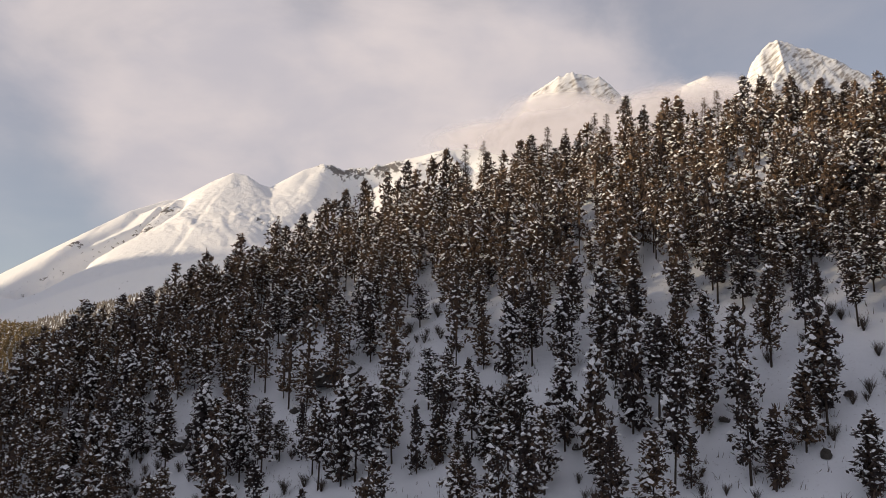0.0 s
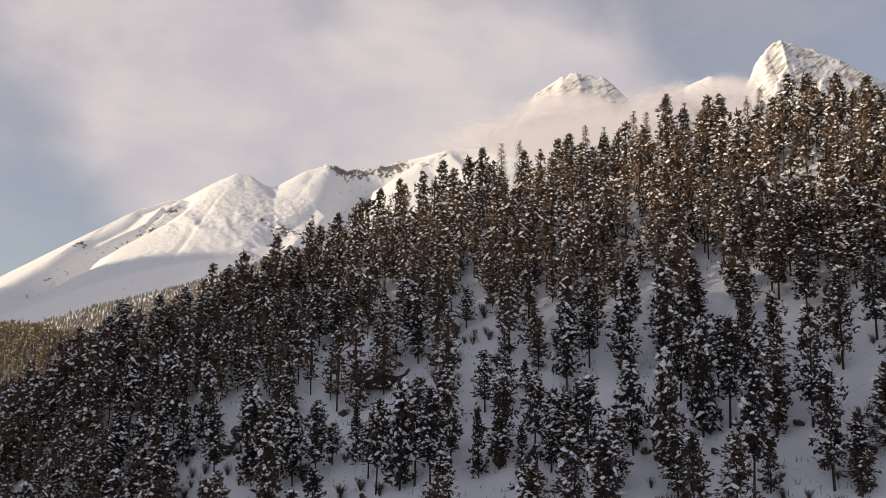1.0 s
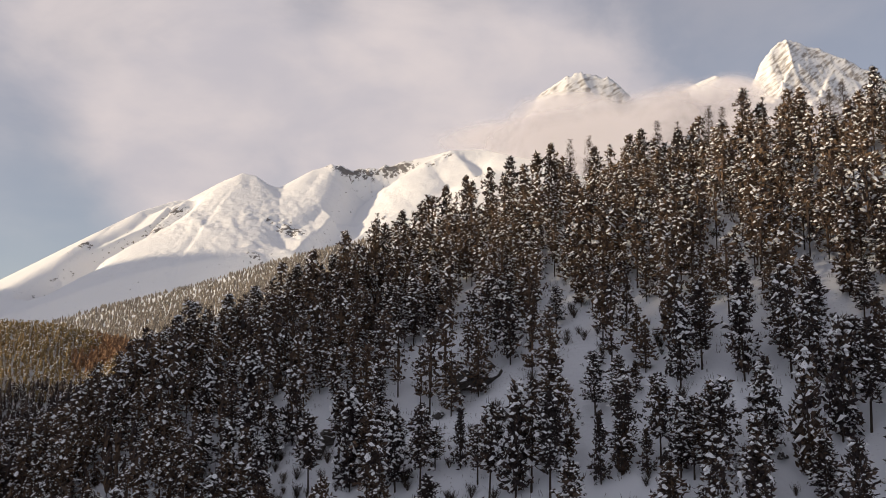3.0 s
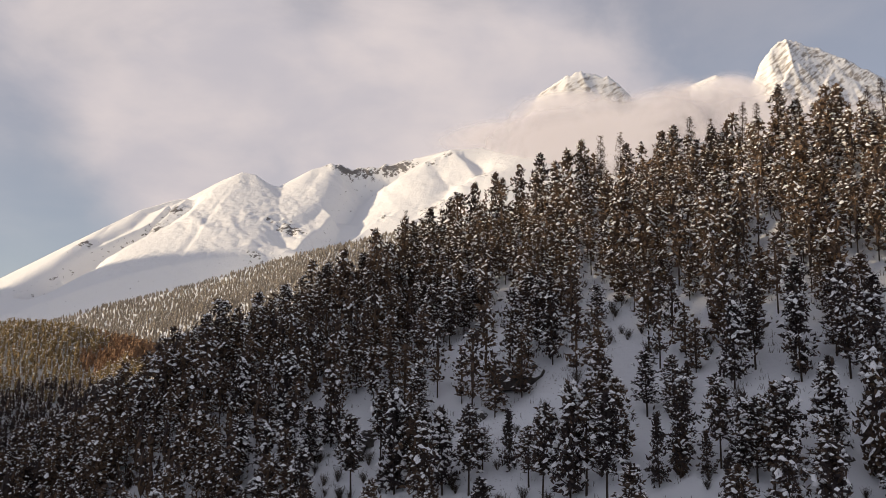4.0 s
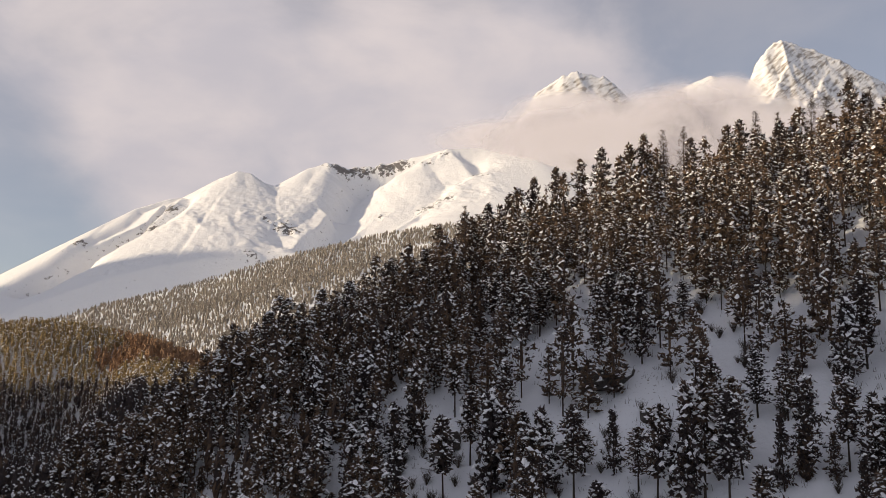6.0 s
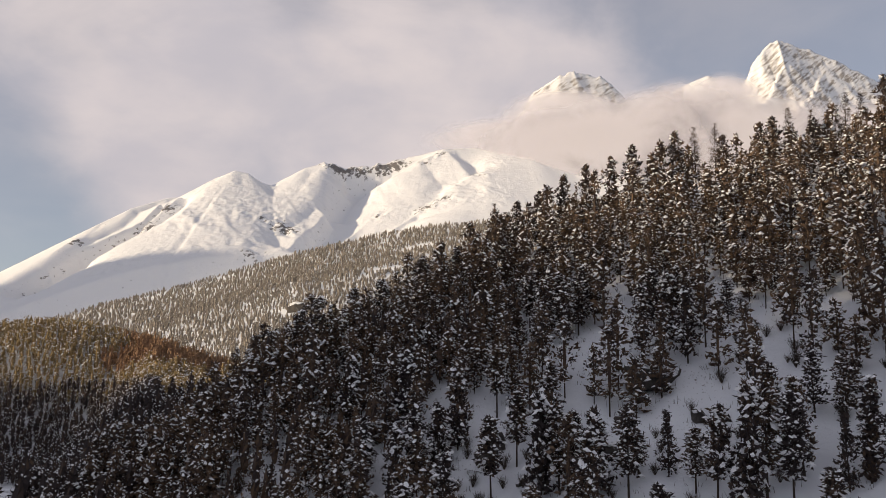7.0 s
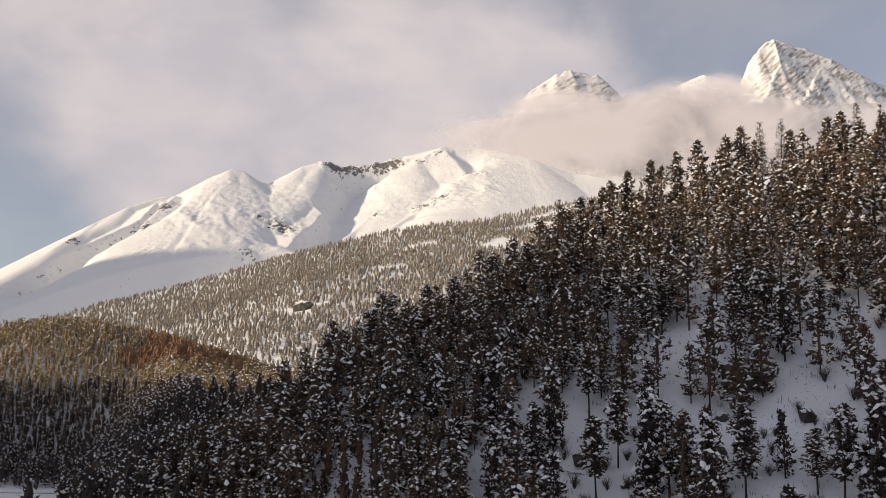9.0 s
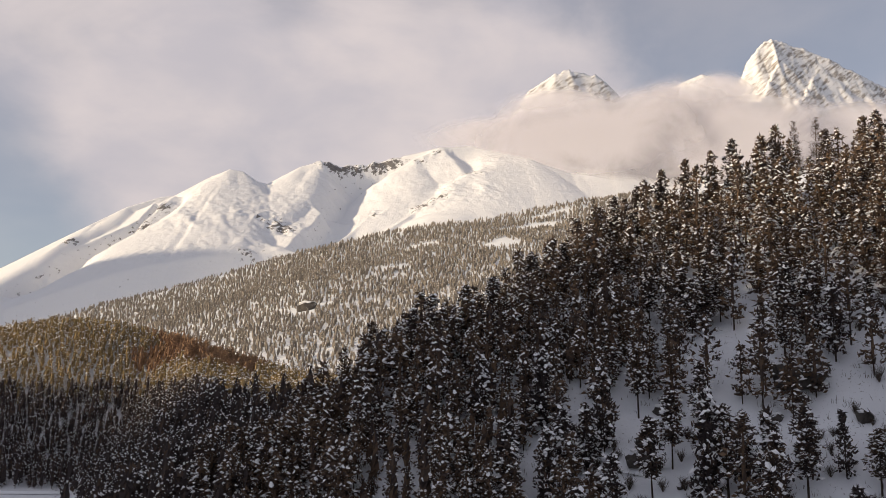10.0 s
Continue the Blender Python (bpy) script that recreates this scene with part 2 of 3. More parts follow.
def spread(edges, growth=1.05, reach=4800.0):
    """Lines at even steps between the edges (start, end, step), then ever wider out to the reach."""
    lines = np.concatenate([np.arange(a, b, s) for a, b, s in edges])
    low, high, step = [lines[0]], [lines[-1]], edges[0][2]
    while low[-1] > -reach:
        step *= growth
        low.append(low[-1] - step)
    step = edges[-1][2]
    while high[-1] < reach:
        step *= growth
        high.append(high[-1] + step)
    return np.concatenate([low[:0:-1], lines, high[1:]])


gx, gy = spread(((-420, -140, 6.0), (-140, 130, 2.5)), 1.06), spread(((90, 260, 2.5), (260, 640, 8.0)), 1.055)
X, Y = np.meshgrid(gx, gy)
ground = shell("ground", np.stack([X, Y, height(X, Y)], -1).reshape(-1, 3), grid_faces(len(gx), len(gy)), SNOW)
tagged(ground, "snow-covered valley floor and forested hillsides in winter", "ground", kind="structure")


def mountain(name, label, lines, slope, box, step, rough, mat, valleys=(), craggy=0.25, fans=(), broken=(), front=0.9):
    """A snow mountain: a height field over ridges (the first the skyline) and ribs, with hollows and patches of crags."""
    gx, gy = np.arange(box[0], box[1], step), np.arange(box[2], box[3], step)
    X, Y = np.meshgrid(gx, gy)
    wx, wy = X + 22 * fbm(X, Y, 220, 4), Y + 22 * fbm(X + 999, Y, 220, 4)
    top = ridge_height(X, Y, lines[0], slope)
    away = nearest(X, Y, lines[0])[0]
    below = np.clip(away / 140, 0, 1)
    Z = top
    for line, west, east in valleys:
        vx, vy, vz = np.array(sorted(line, key=lambda p: p[1])).T
        far, floor_z = nearest(wx, wy, line)
        near_it = np.exp(-(far / np.where(wx < np.interp(wy, vy, vx), west, east)) ** 2) * np.clip((away - 15) / 60, 0, 1)
        Z = Z + near_it * (np.minimum(Z, floor_z + 0.22 * far) - Z)
    for line in lines[1:]:
        Z = soft_max(Z, ridge_height(wx, wy, line, 1.15 * slope), 5.0)
    for line, west, east, apron in fans:
        fx, fy, fz = np.array(sorted(line, key=lambda p: p[1])).T
        side = wx - np.interp(wy, fy, fx)
        fall = np.where(side < 0, -west * np.maximum(side, -apron) + 0.6 * np.clip(-side - apron, 0, None), east * side)
        Z = soft_max(Z, np.interp(wy, fy, fz) - fall - 0.8 * np.clip(fy[0] - wy, 0, None) - 1.2 * np.clip(wy - fy[-1], 0, None), 4.0)
    crags = np.clip(craggy + 1.6 * fbm(X + 300, Y, 330, 3), 0, 1)
    lean = 0.55 * Z
    ribs = fbm(wx + lean, 0.5 * wy, 110, 5, 0.55, True, 0.6) * rough * crags + 0.7 * rough * fbm(X + 500, Y, 420, 2) + 0.4 * rough * crags * fbm(X + lean, Y, 42, 4, 0.6, True, 0.7)
    Z = Z + ribs * (0.2 + 0.8 * below) + (0.10 + 0.2 * crags) * rough * fbm(X, Y, 46, 4, 0.6, True, 0.7)
    for cx, cy, cz, reach in broken:
        Z = Z + 9 * np.exp(-(((X - cx) ** 2 + (Y - cy) ** 2) / reach ** 2)) * fbm(X, Y, 30, 3, 0.65, True, 0.7)
    Z = Z - front * np.clip(np.interp(X, (-1300, -600), (2440, 2720)) - Y, 0, 500)
    return tagged(shell(name, np.stack([X, Y, Z], -1).reshape(-1, 3), grid_faces(len(gx), len(gy)), mat), label, "mountain")


SKYLINE = ((-1591, 2380, 139), (-1520, 2480, 210), (-1464, 2640, 306), (-1418, 2720, 354), (-1386, 2800, 411), (-1340, 2900, 497), (-1306, 3000, 565), (-1232, 3120, 651), (-1144, 3240, 717), (-1068, 3298, 739),
           (-1017, 3310, 778), (-965, 3315, 821), (-900, 3315, 850), (-846, 3312, 838), (-790, 3295, 797), (-703, 3275, 772), (-706, 3360, 801), (-691, 3425, 841), (-635, 3445, 898), (-546, 3485, 931), (-490, 3528, 917), (-395, 3560, 934),
           (-287, 3600, 966), (-188, 3612, 996), (-50, 3612, 1033), (129, 3655, 1056), (307, 3655, 1040), (510, 3655, 1000), (692, 3640, 985), (988, 3640, 965), (1500, 3640, 930))
SHOULDER = ((-708, 3290, 771), (-582, 3200, 716), (-490, 3080, 626), (-505, 3000, 576), (-538, 2900, 513), (-569, 2780, 439), (-610, 2660, 365))
EDGE = ((-1112, 3120, 668), (-1143, 2985, 569), (-1277, 2880, 473), (-1350, 2830, 431), (-1332, 2760, 362), (-1389, 2660, 291), (-1454, 2600, 262))
RIB_A = ((-1070, 3150, 700), (-1077, 3080, 659), (-1118, 2960, 555), (-1126, 2870, 469), (-1197, 2790, 407), (-1239, 2720, 345), (-1281, 2660, 292), (-1332, 2590, 231))
HOLLOW_B = ((-1109, 3060, 524), (-1148, 2950, 436), (-1241, 2850, 351), (-1286, 2770, 327), (-1284, 2710, 288), (-1348, 2620, 224))
KNOB = ((-546, 3485, 931), (-556, 3440, 846), (-592, 3380, 769), (-620, 3320, 732))
HOLLOW_A = ((-400, 3460, 760), (-380, 3380, 680), (-380, 3250, 585), (-400, 3100, 495), (-500, 2850, 380))
HOLLOW_D = ((-1, 3430, 836), (-93, 3300, 742), (-165, 3130, 632), (-258, 2950, 514))
RIB_C = ((-50, 3612, 1030), (-148, 3560, 967), (-224, 3470, 843), (-271, 3400, 778))
RIB_G = ((-231, 3330, 728), (-281, 3230, 673), (-338, 3100, 587), (-400, 2960, 504))
RIB_D = ((210, 3560, 957), (105, 3420, 871), (32, 3330, 813), (-123, 3150, 665), (-239, 2960, 546))
mountain("mountain", "sunlit snow-covered mountain massif with scattered rock bands", (SKYLINE, RIB_C, RIB_G, RIB_D), 0.66, (-1750, 1400, 2330, 3740), 6.5, 10.0, ALPINE,
         ((HOLLOW_A, 105, 330), (HOLLOW_D, 90, 130), (HOLLOW_B, 60, 80)), 0.1, ((EDGE, 0.4, 2.0, 120), (RIB_A, 2.2, 0.15, 400), (KNOB, 0.3, 1.5, 90), (SHOULDER, 0.03, 1.7, 300)), CRAGS)
PEAK_C = ((175, 3800, 992), (282, 3820, 1232), (364, 3825, 1365), (434, 3825, 1419), (499, 3825, 1462), (570, 3840, 1490), (630, 3860, 1479), (702, 3868, 1471), (755, 3868, 1434), (856, 3868, 1322), (1039, 3868, 1128))
mountain("mountain", "distant rocky snow summit rising out of cloud", (PEAK_C,), 2.2, (0, 1200, 3420, 3960), 7.0, 30.0, CRAGGY, (), 0.8)
PEAK_E = ((945, 3800, 1272), (1042, 3800, 1384), (1105, 3800, 1421), (1197, 3800, 1461), (1250, 3800, 1444), (1295, 3800, 1392), (1397, 3800, 1276))
mountain("mountain", "low snow summit showing above the cloud", (PEAK_E,), 1.1, (880, 1420, 3500, 3900), 7.0, 12.0, CRAGGY, (), 0.4)
PEAK_D = ((1157, 3680, 892), (1308, 3700, 1162), (1374, 3740, 1365), (1405, 3757, 1516), (1442, 3757, 1555), (1491, 3782, 1610), (1527, 3782, 1628), (1600, 3800, 1613), (1691, 3825, 1604), (1825, 3830, 1553),
          (1960, 3840, 1488), (2079, 3868, 1439), (2302, 3868, 1320), (2599, 3868, 1152))
RIB_E = ((1527, 3782, 1628), (1525, 3700, 1461), (1404, 3600, 1276), (1257, 3500, 1164))
RIB_F = ((1825, 3830, 1553), (1675, 3700, 1367), (1520, 3570, 1189))
RIB_H = ((1344, 3660, 1279), (1267, 3600, 1218), (1147, 3520, 1139), (1060, 3480, 1080))
mountain("mountain", "steep craggy snow peak catching the low sun", (PEAK_D, RIB_E, RIB_F, RIB_H), 2.3, (800, 2500, 2900, 3960), 7.0, 40.0, CRAGGY, (), 0.9)
# an unseen mountain added to the west, to throw shade on the foot of the massif
WEST_BLOCKER = ((-3000, 1950, 700), (-2600, 2075, 820), (-2260, 2185, 860), (-2180, 2190, 700))
mountain("mountain", "unseen snow mountain added to shade the foot of the massif", (WEST_BLOCKER,), 2.0, (-3400, -1900, 1500, 2640), 20.0, 20.0, CRAGGY, (), 0.6, front=0.0)


def cloud_bank(label, x, y, z, wide, tall, deep):
    """A bank of thin mist: a sheet that bulges and billows."""
    u, w = np.meshgrid(np.linspace(-1, 1, 48), np.linspace(-1, 1, 28))
    V = np.stack([x + wide * u, y - 0.35 * wide * u - deep * (1 - u * u) * (1 - w * w), z + tall * w], -1).reshape(-1, 3)
    return tagged(shell("cloud_bank", V, grid_faces(48, 28), MIST), label, "cloud", "clouds round the summits")


cloud_bank("thin pinkish mist lying along a snow ridge", 560, 3480, 1050, 660, 240, 10)
cloud_bank("thin pinkish mist lying along a snow ridge", 250, 3620, 1100, 520, 120, 10)
cloud_bank("thin pinkish mist before a distant summit", 800, 3450, 1105, 360, 210, 10)
cloud_bank("thin pinkish mist before a distant summit", 430, 3570, 1180, 340, 150, 10)
cloud_bank("wisp of mist on the flank of a craggy snow peak", 950, 3400, 1140, 300, 190, 10)
cloud_bank("wisp of mist below a craggy snow peak", 1100, 3340, 1010, 520, 260, 10)
cloud_bank("mist drifting across a craggy snow peak", 1516, 3300, 1018, 500, 177, 10)
cloud_bank("mist beside a craggy snow peak", 1135, 3420, 1212, 174, 139, 10)



# ---- trees ----
def tube(points, radii, sides=5):
    """A tapered tube along points."""
    points = np.asarray(points, float)
    a = np.linspace(0, 2 * math.pi, sides, endpoint=False)
    ring = np.stack([np.cos(a), np.sin(a), 0 * a], -1)
    V = np.concatenate([p + r * ring for p, r in zip(points, radii)])
    T = []
    for k in range(len(points) - 1):
        for s in range(sides):
            p, q = k * sides + s, k * sides + (s + 1) % sides
            T += [(p, q, q + sides), (p, q + sides, p + sides)]
    return V, np.array(T)


def blades(c, d, length, width, rng):
    """Pointed flat sprays of needles, one at each place c along each way d."""
    d = d / np.linalg.norm(d, axis=1, keepdims=True)
    side = np.cross(d, rng.normal(size=d.shape))
    side /= np.linalg.norm(side, axis=1, keepdims=True) + 1e-9
    L, W = length[:, None], width[:, None]
    V = np.stack([c, c + d * L * 0.45 + side * W / 2, c + d * L, c + d * L * 0.45 - side * W / 2], 1).reshape(-1, 3)
    i = 4 * np.arange(len(c))[:, None]
    T = np.concatenate([i + (0, 1, 3), i + (1, 2, 3)])
    return V, T


def lumps(c, d, size, rng, sides=5):
    """Small lumps of snow that sit on and wrap round branch ends."""
    count = len(c)
    a = np.linspace(0, 2 * math.pi, sides, endpoint=False)
    along = np.stack([d[:, 0], d[:, 1], 0 * d[:, 0]], -1)
    along /= np.linalg.norm(along, axis=1, keepdims=True) + 1e-9
    across = np.stack([-along[:, 1], along[:, 0], 0 * along[:, 0]], -1)
    reach = size[:, None] * rng.uniform(0.55, 1.3, (count, sides))
    rim = c[:, None] + along[:, None] * (1.05 * reach * np.cos(a))[..., None] + across[:, None] * (0.78 * reach * np.sin(a))[..., None]
    rim[..., 2] -= rng.uniform(-0.3, 0.9, (count, 1)) * reach * np.cos(a)
    top = c + np.stack([0 * size, 0 * size, rng.uniform(0.4, 0.7, count) * size], -1)
    low = c - np.stack([0 * size, 0 * size, rng.uniform(0.15, 0.5, count) * size], -1)
    V = np.concatenate([rim, top[:, None], low[:, None]], 1).reshape(-1, 3)
    i = (sides + 2) * np.arange(count)[:, None]
    T = np.concatenate([i + (k, (k + 1) % sides, sides) for k in range(sides)] + [i + ((k + 1) % sides, k, sides + 1) for k in range(sides)])
    return V, T


def joined(pieces):
    V, T, at = [], [], 0
    for v, t in pieces:
        V.append(v)
        T.append(np.asarray(t) + at)
        at += len(v)
    return (np.concatenate(V), np.concatenate(T)) if V else (np.zeros((0, 3)), np.zeros((0, 3), int))


def column(rng, tall, bare, wide, rings, sides, shape, bend):
    """The dense inner crown: an uneven dark column of packed boughs round the trunk."""
    us = np.linspace(0, 1, rings)
    a = np.linspace(0, 2 * math.pi, sides, endpoint=False)
    V = []
    for k, u in enumerate(us):
        h = bare + (1 - bare) * u
        reach = wide * shape(u) * rng.uniform(0.55, 1.35, sides)
        V.append(np.stack([bend[0] * h * h + reach * np.cos(a + 0.5 * k), bend[1] * h * h + reach * np.sin(a + 0.5 * k), tall * h - 0.3 * reach + rng.normal(0, 0.02 * tall, sides)], -1))
    T = []
    for k in range(rings - 1):
        for i in range(sides):
            p, q = k * sides + i, k * sides + (i + 1) % sides
            T += [(p, q, q + sides), (p, q + sides, p + sides)]
    V, T = np.concatenate(V), np.array(T)
    return V[T].reshape(-1, 3), np.arange(3 * len(T)).reshape(-1, 3)


def conifer(seed, tall, bare, wide, clumps, needles, size, snow, load, limb=True, blunt=2.6, core=0.5):
    """One stone pine, tall metres high: trunk with limbs, a columnar crown of tufted clumps, snow cushions on the clumps.
    bare: the share of the trunk below the crown; blunt: how long the column keeps its width before the round top."""
    rng = np.random.RandomState(seed)
    bend = rng.normal(0, 0.018 * tall, 2)
    hs = np.linspace(0, 1, 6 if limb else 2)
    stem = np.stack([bend[0] * hs ** 2, bend[1] * hs ** 2, tall * hs * 0.97 - 0.6 * (1 - hs)], -1)
    wood = [tube(stem, 0.0115 * tall * (1 - hs) ** 0.8 + 0.02, 6 if limb else 3)]
    waves = rng.uniform(0, 6.28, 6)

    def shape(u):
        return np.minimum(1, 0.5 + 2.4 * u) * np.clip(1 - u ** blunt, 0, 1) ** 0.7 + 0.05

    leaf = [] if limb else [column(rng, tall, bare + 0.03, core * wide, 6 if clumps > 20 else 3, 5, shape, bend)]
    u = 1 - rng.uniform(0, 1, clumps) ** 0.92
    az = rng.uniform(0, 6.28, clumps)
    lobe = 1 + 0.22 * np.sin(2 * az + 9 * u + waves[0]) + 0.2 * np.sin(3 * az - 14 * u + waves[1]) + 0.16 * np.sin(az + 23 * u + waves[2])
    reach = wide * shape(u) * lobe * rng.uniform(0.25, 1.12, clumps)
    h = bare + (1 - bare) * u
    out = np.stack([np.cos(az), np.sin(az), 0 * az], -1)
    axis = np.stack([bend[0] * h ** 2, bend[1] * h ** 2, tall * h], -1)
    c = axis + out * reach[:, None]
    c[:, 2] += reach * (-0.32 + 0.55 * u) + rng.normal(0, 0.15, clumps)
    if limb:
        for k in range(0, clumps, 6):
            wood.append(tube([axis[k] - (0, 0, 0.1 * reach[k]), c[k]], (0.055, 0.015), 3))
        for k in range(int(16 * bare)):
            z, a = tall * rng.uniform(0.12, bare + 0.05), rng.uniform(0, 6.28)
            p = np.array([bend[0] * (z / tall) ** 2, bend[1] * (z / tall) ** 2, z])
            wood.append(tube([p, p + np.array([math.cos(a), math.sin(a), -0.1]) * rng.uniform(0.5, 1.6)], (0.035, 0.008), 3))
    k = np.repeat(np.arange(clumps), needles)
    fine = size * rng.uniform(0.7, 1.3, clumps)[k]
    d = out[k] * 0.75 + rng.normal(0, 0.6, (len(k), 3)) + np.stack([0 * fine, 0 * fine, 0.15 + 0.45 * u[k]], -1)
    p = c[k] + rng.normal(0, 0.25, (len(k), 3)) * fine[:, None] - 0.3 * d * fine[:, None]
    leaf.append(blades(p, d, fine * rng.uniform(0.7, 1.35, len(k)), fine * rng.uniform(0.30, 0.53, len(k)), rng))
    lying = None
    if snow:
        bed = np.flatnonzero((rng.rand(clumps) < snow) & (reach > 0.55 * wide * shape(u)))
        away = out[bed] + rng.normal(0, 0.7, (len(bed), 3))
        seat = c[bed] + out[bed] * 0.25 * size + np.stack([rng.normal(0, 0.15, len(bed)), rng.normal(0, 0.15, len(bed)), np.full(len(bed), 0.22 * size)], -1)
        lying = lumps(seat, away, load * np.exp(np.clip(rng.normal(0, 0.5, len(bed)), -0.8, 0.55)), rng, 5 if limb else 5 if clumps > 60 else 3)
    return joined(wood), joined(leaf), lying


def bare_larch(seed, tall):
    """A leafless larch: a straight stem with many thin twigs."""
    rng = np.random.RandomState(seed)
    wood = [tube([(0, 0, -0.6), (0, 0, tall * 0.5), (0, 0, tall)], (0.2, 0.12, 0.03), 5)]
    twig = []
    for k in range(190):
        h = rng.uniform(0.18, 1.0) ** 0.9
        a, reach = rng.uniform(0, 6.28), tall * 0.17 * (1.10 - h) ** 0.6 * rng.uniform(0.6, 1.1)
        p = np.array([0, 0, tall * h])
        q = p + np.array([math.cos(a), math.sin(a), rng.uniform(-0.1, 0.3)]) * reach
        twig.append(tube([p, q], (0.065, 0.03), 3))
        for j in range(6):
            m = p + (q - p) * rng.uniform(0.3, 1)
            twig.append(tube([m, m + rng.normal(0, 0.25 * reach, 3)], (0.045, 0.02), 3))
    return joined(wood), joined(twig), None


rnd = np.random.RandomState(11)
def tree_thing(name, parts, label, category, group, crown_mat, crown_name="crown"):
    """A tree as one thing: an empty at its foot with trunk, crown and snow."""
    foot = tagged(new(name), label, category, group)
    for part_name, piece, mat in (("trunk", parts[0], BARK), (crown_name, parts[1], crown_mat), ("snow_load", parts[2], LOAD)):
        if piece is not None:
            made = shell(part_name, *piece, mat, foot, smooth=part_name == "trunk")
            if part_name != "trunk":
                tagged(made, kind="stuff")
    return foot


def scatter(box, gap, chance, tries, taken=()):
    """Places within the box (x0, x1, y0, y1), no two nearer than the gap, kept by chance(x, y)."""
    cells, kept = {}, []
    for x, y, *_ in taken:
        cells.setdefault((int(x // gap), int(y // gap)), []).append((x, y))
    xs, ys, luck = rnd.uniform(box[0], box[1], tries), rnd.uniform(box[2], box[3], tries), rnd.rand(tries)
    good = luck < chance(xs, ys)
    for x, y in zip(xs[good], ys[good]):
        i, j = int(x // gap), int(y // gap)
        if all((x - p) ** 2 + (y - q) ** 2 > gap * gap for di in (-1, 0, 1) for dj in (-1, 0, 1) for p, q in cells.get((i + di, j + dj), ())):
            cells.setdefault((i, j), []).append((x, y))
            kept.append((x, y))
    return kept


def forest(name, label, places, kinds, crown_mat, spread_size):
    """Many trees as one object: places (x, y), each with one of the kinds, turned and sized by chance."""
    V, T, M, at = [], [], [], 0
    for x, y in places:
        parts = kinds[rnd.randint(len(kinds))]
        a, s = rnd.uniform(0, 6.28), rnd.uniform(*spread_size)
        turn = np.array([[math.cos(a), -math.sin(a), 0], [math.sin(a), math.cos(a), 0], [0, 0, rnd.uniform(0.88, 1.12)]]) * s
        base = np.array([x, y, float(height(x, y))])
        for index, piece in enumerate(parts):
            if piece is not None:
                V.append(piece[0] @ turn.T + base)
                T.append(piece[1] + at)
                M.append(np.full(len(piece[1]), index))
                at += len(piece[0])
    ob = shell(name, np.concatenate(V), np.concatenate(T), ([BARK, crown_mat, LOAD], np.concatenate(M)), smooth=False)
    return tagged(ob, label, "forest", kind="stuff")


# clearings on the near slope, placed to fit the camera's view: x, y, half length across, half length uphill
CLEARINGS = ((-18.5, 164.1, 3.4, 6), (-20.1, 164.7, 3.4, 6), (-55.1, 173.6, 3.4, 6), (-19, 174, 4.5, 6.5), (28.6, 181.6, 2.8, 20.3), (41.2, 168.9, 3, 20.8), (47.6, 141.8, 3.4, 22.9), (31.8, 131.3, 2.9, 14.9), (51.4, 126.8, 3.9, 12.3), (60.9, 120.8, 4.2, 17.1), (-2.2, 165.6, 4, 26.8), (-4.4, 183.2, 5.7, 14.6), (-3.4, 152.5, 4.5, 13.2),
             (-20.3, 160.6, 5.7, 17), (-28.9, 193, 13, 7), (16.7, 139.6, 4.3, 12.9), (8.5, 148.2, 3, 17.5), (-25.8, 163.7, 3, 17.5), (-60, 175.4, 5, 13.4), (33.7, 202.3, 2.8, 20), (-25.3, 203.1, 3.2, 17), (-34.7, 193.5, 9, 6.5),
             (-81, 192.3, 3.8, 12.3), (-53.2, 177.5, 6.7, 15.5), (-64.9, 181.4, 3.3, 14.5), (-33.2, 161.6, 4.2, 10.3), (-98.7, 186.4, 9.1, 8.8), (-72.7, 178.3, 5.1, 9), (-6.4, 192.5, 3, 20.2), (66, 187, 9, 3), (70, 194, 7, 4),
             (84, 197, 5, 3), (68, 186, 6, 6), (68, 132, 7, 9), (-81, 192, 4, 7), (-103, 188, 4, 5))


def near_chance(x, y):
    p = np.clip(0.75 + (y - 165) / 60, 0.3, 1.0) * (y < crest(x) + 5)
    p = np.where(y < 160 - 0.5 * x, 0.03, p)                # open snow along the lower edge of the camera's view
    p = np.where((x < -60) & (y > 150), 1.0 * (y < crest(x) + 5), p)
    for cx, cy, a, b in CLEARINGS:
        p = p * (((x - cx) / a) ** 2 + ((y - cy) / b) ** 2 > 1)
    return p * (height(x, y) > FLOOR + 4)


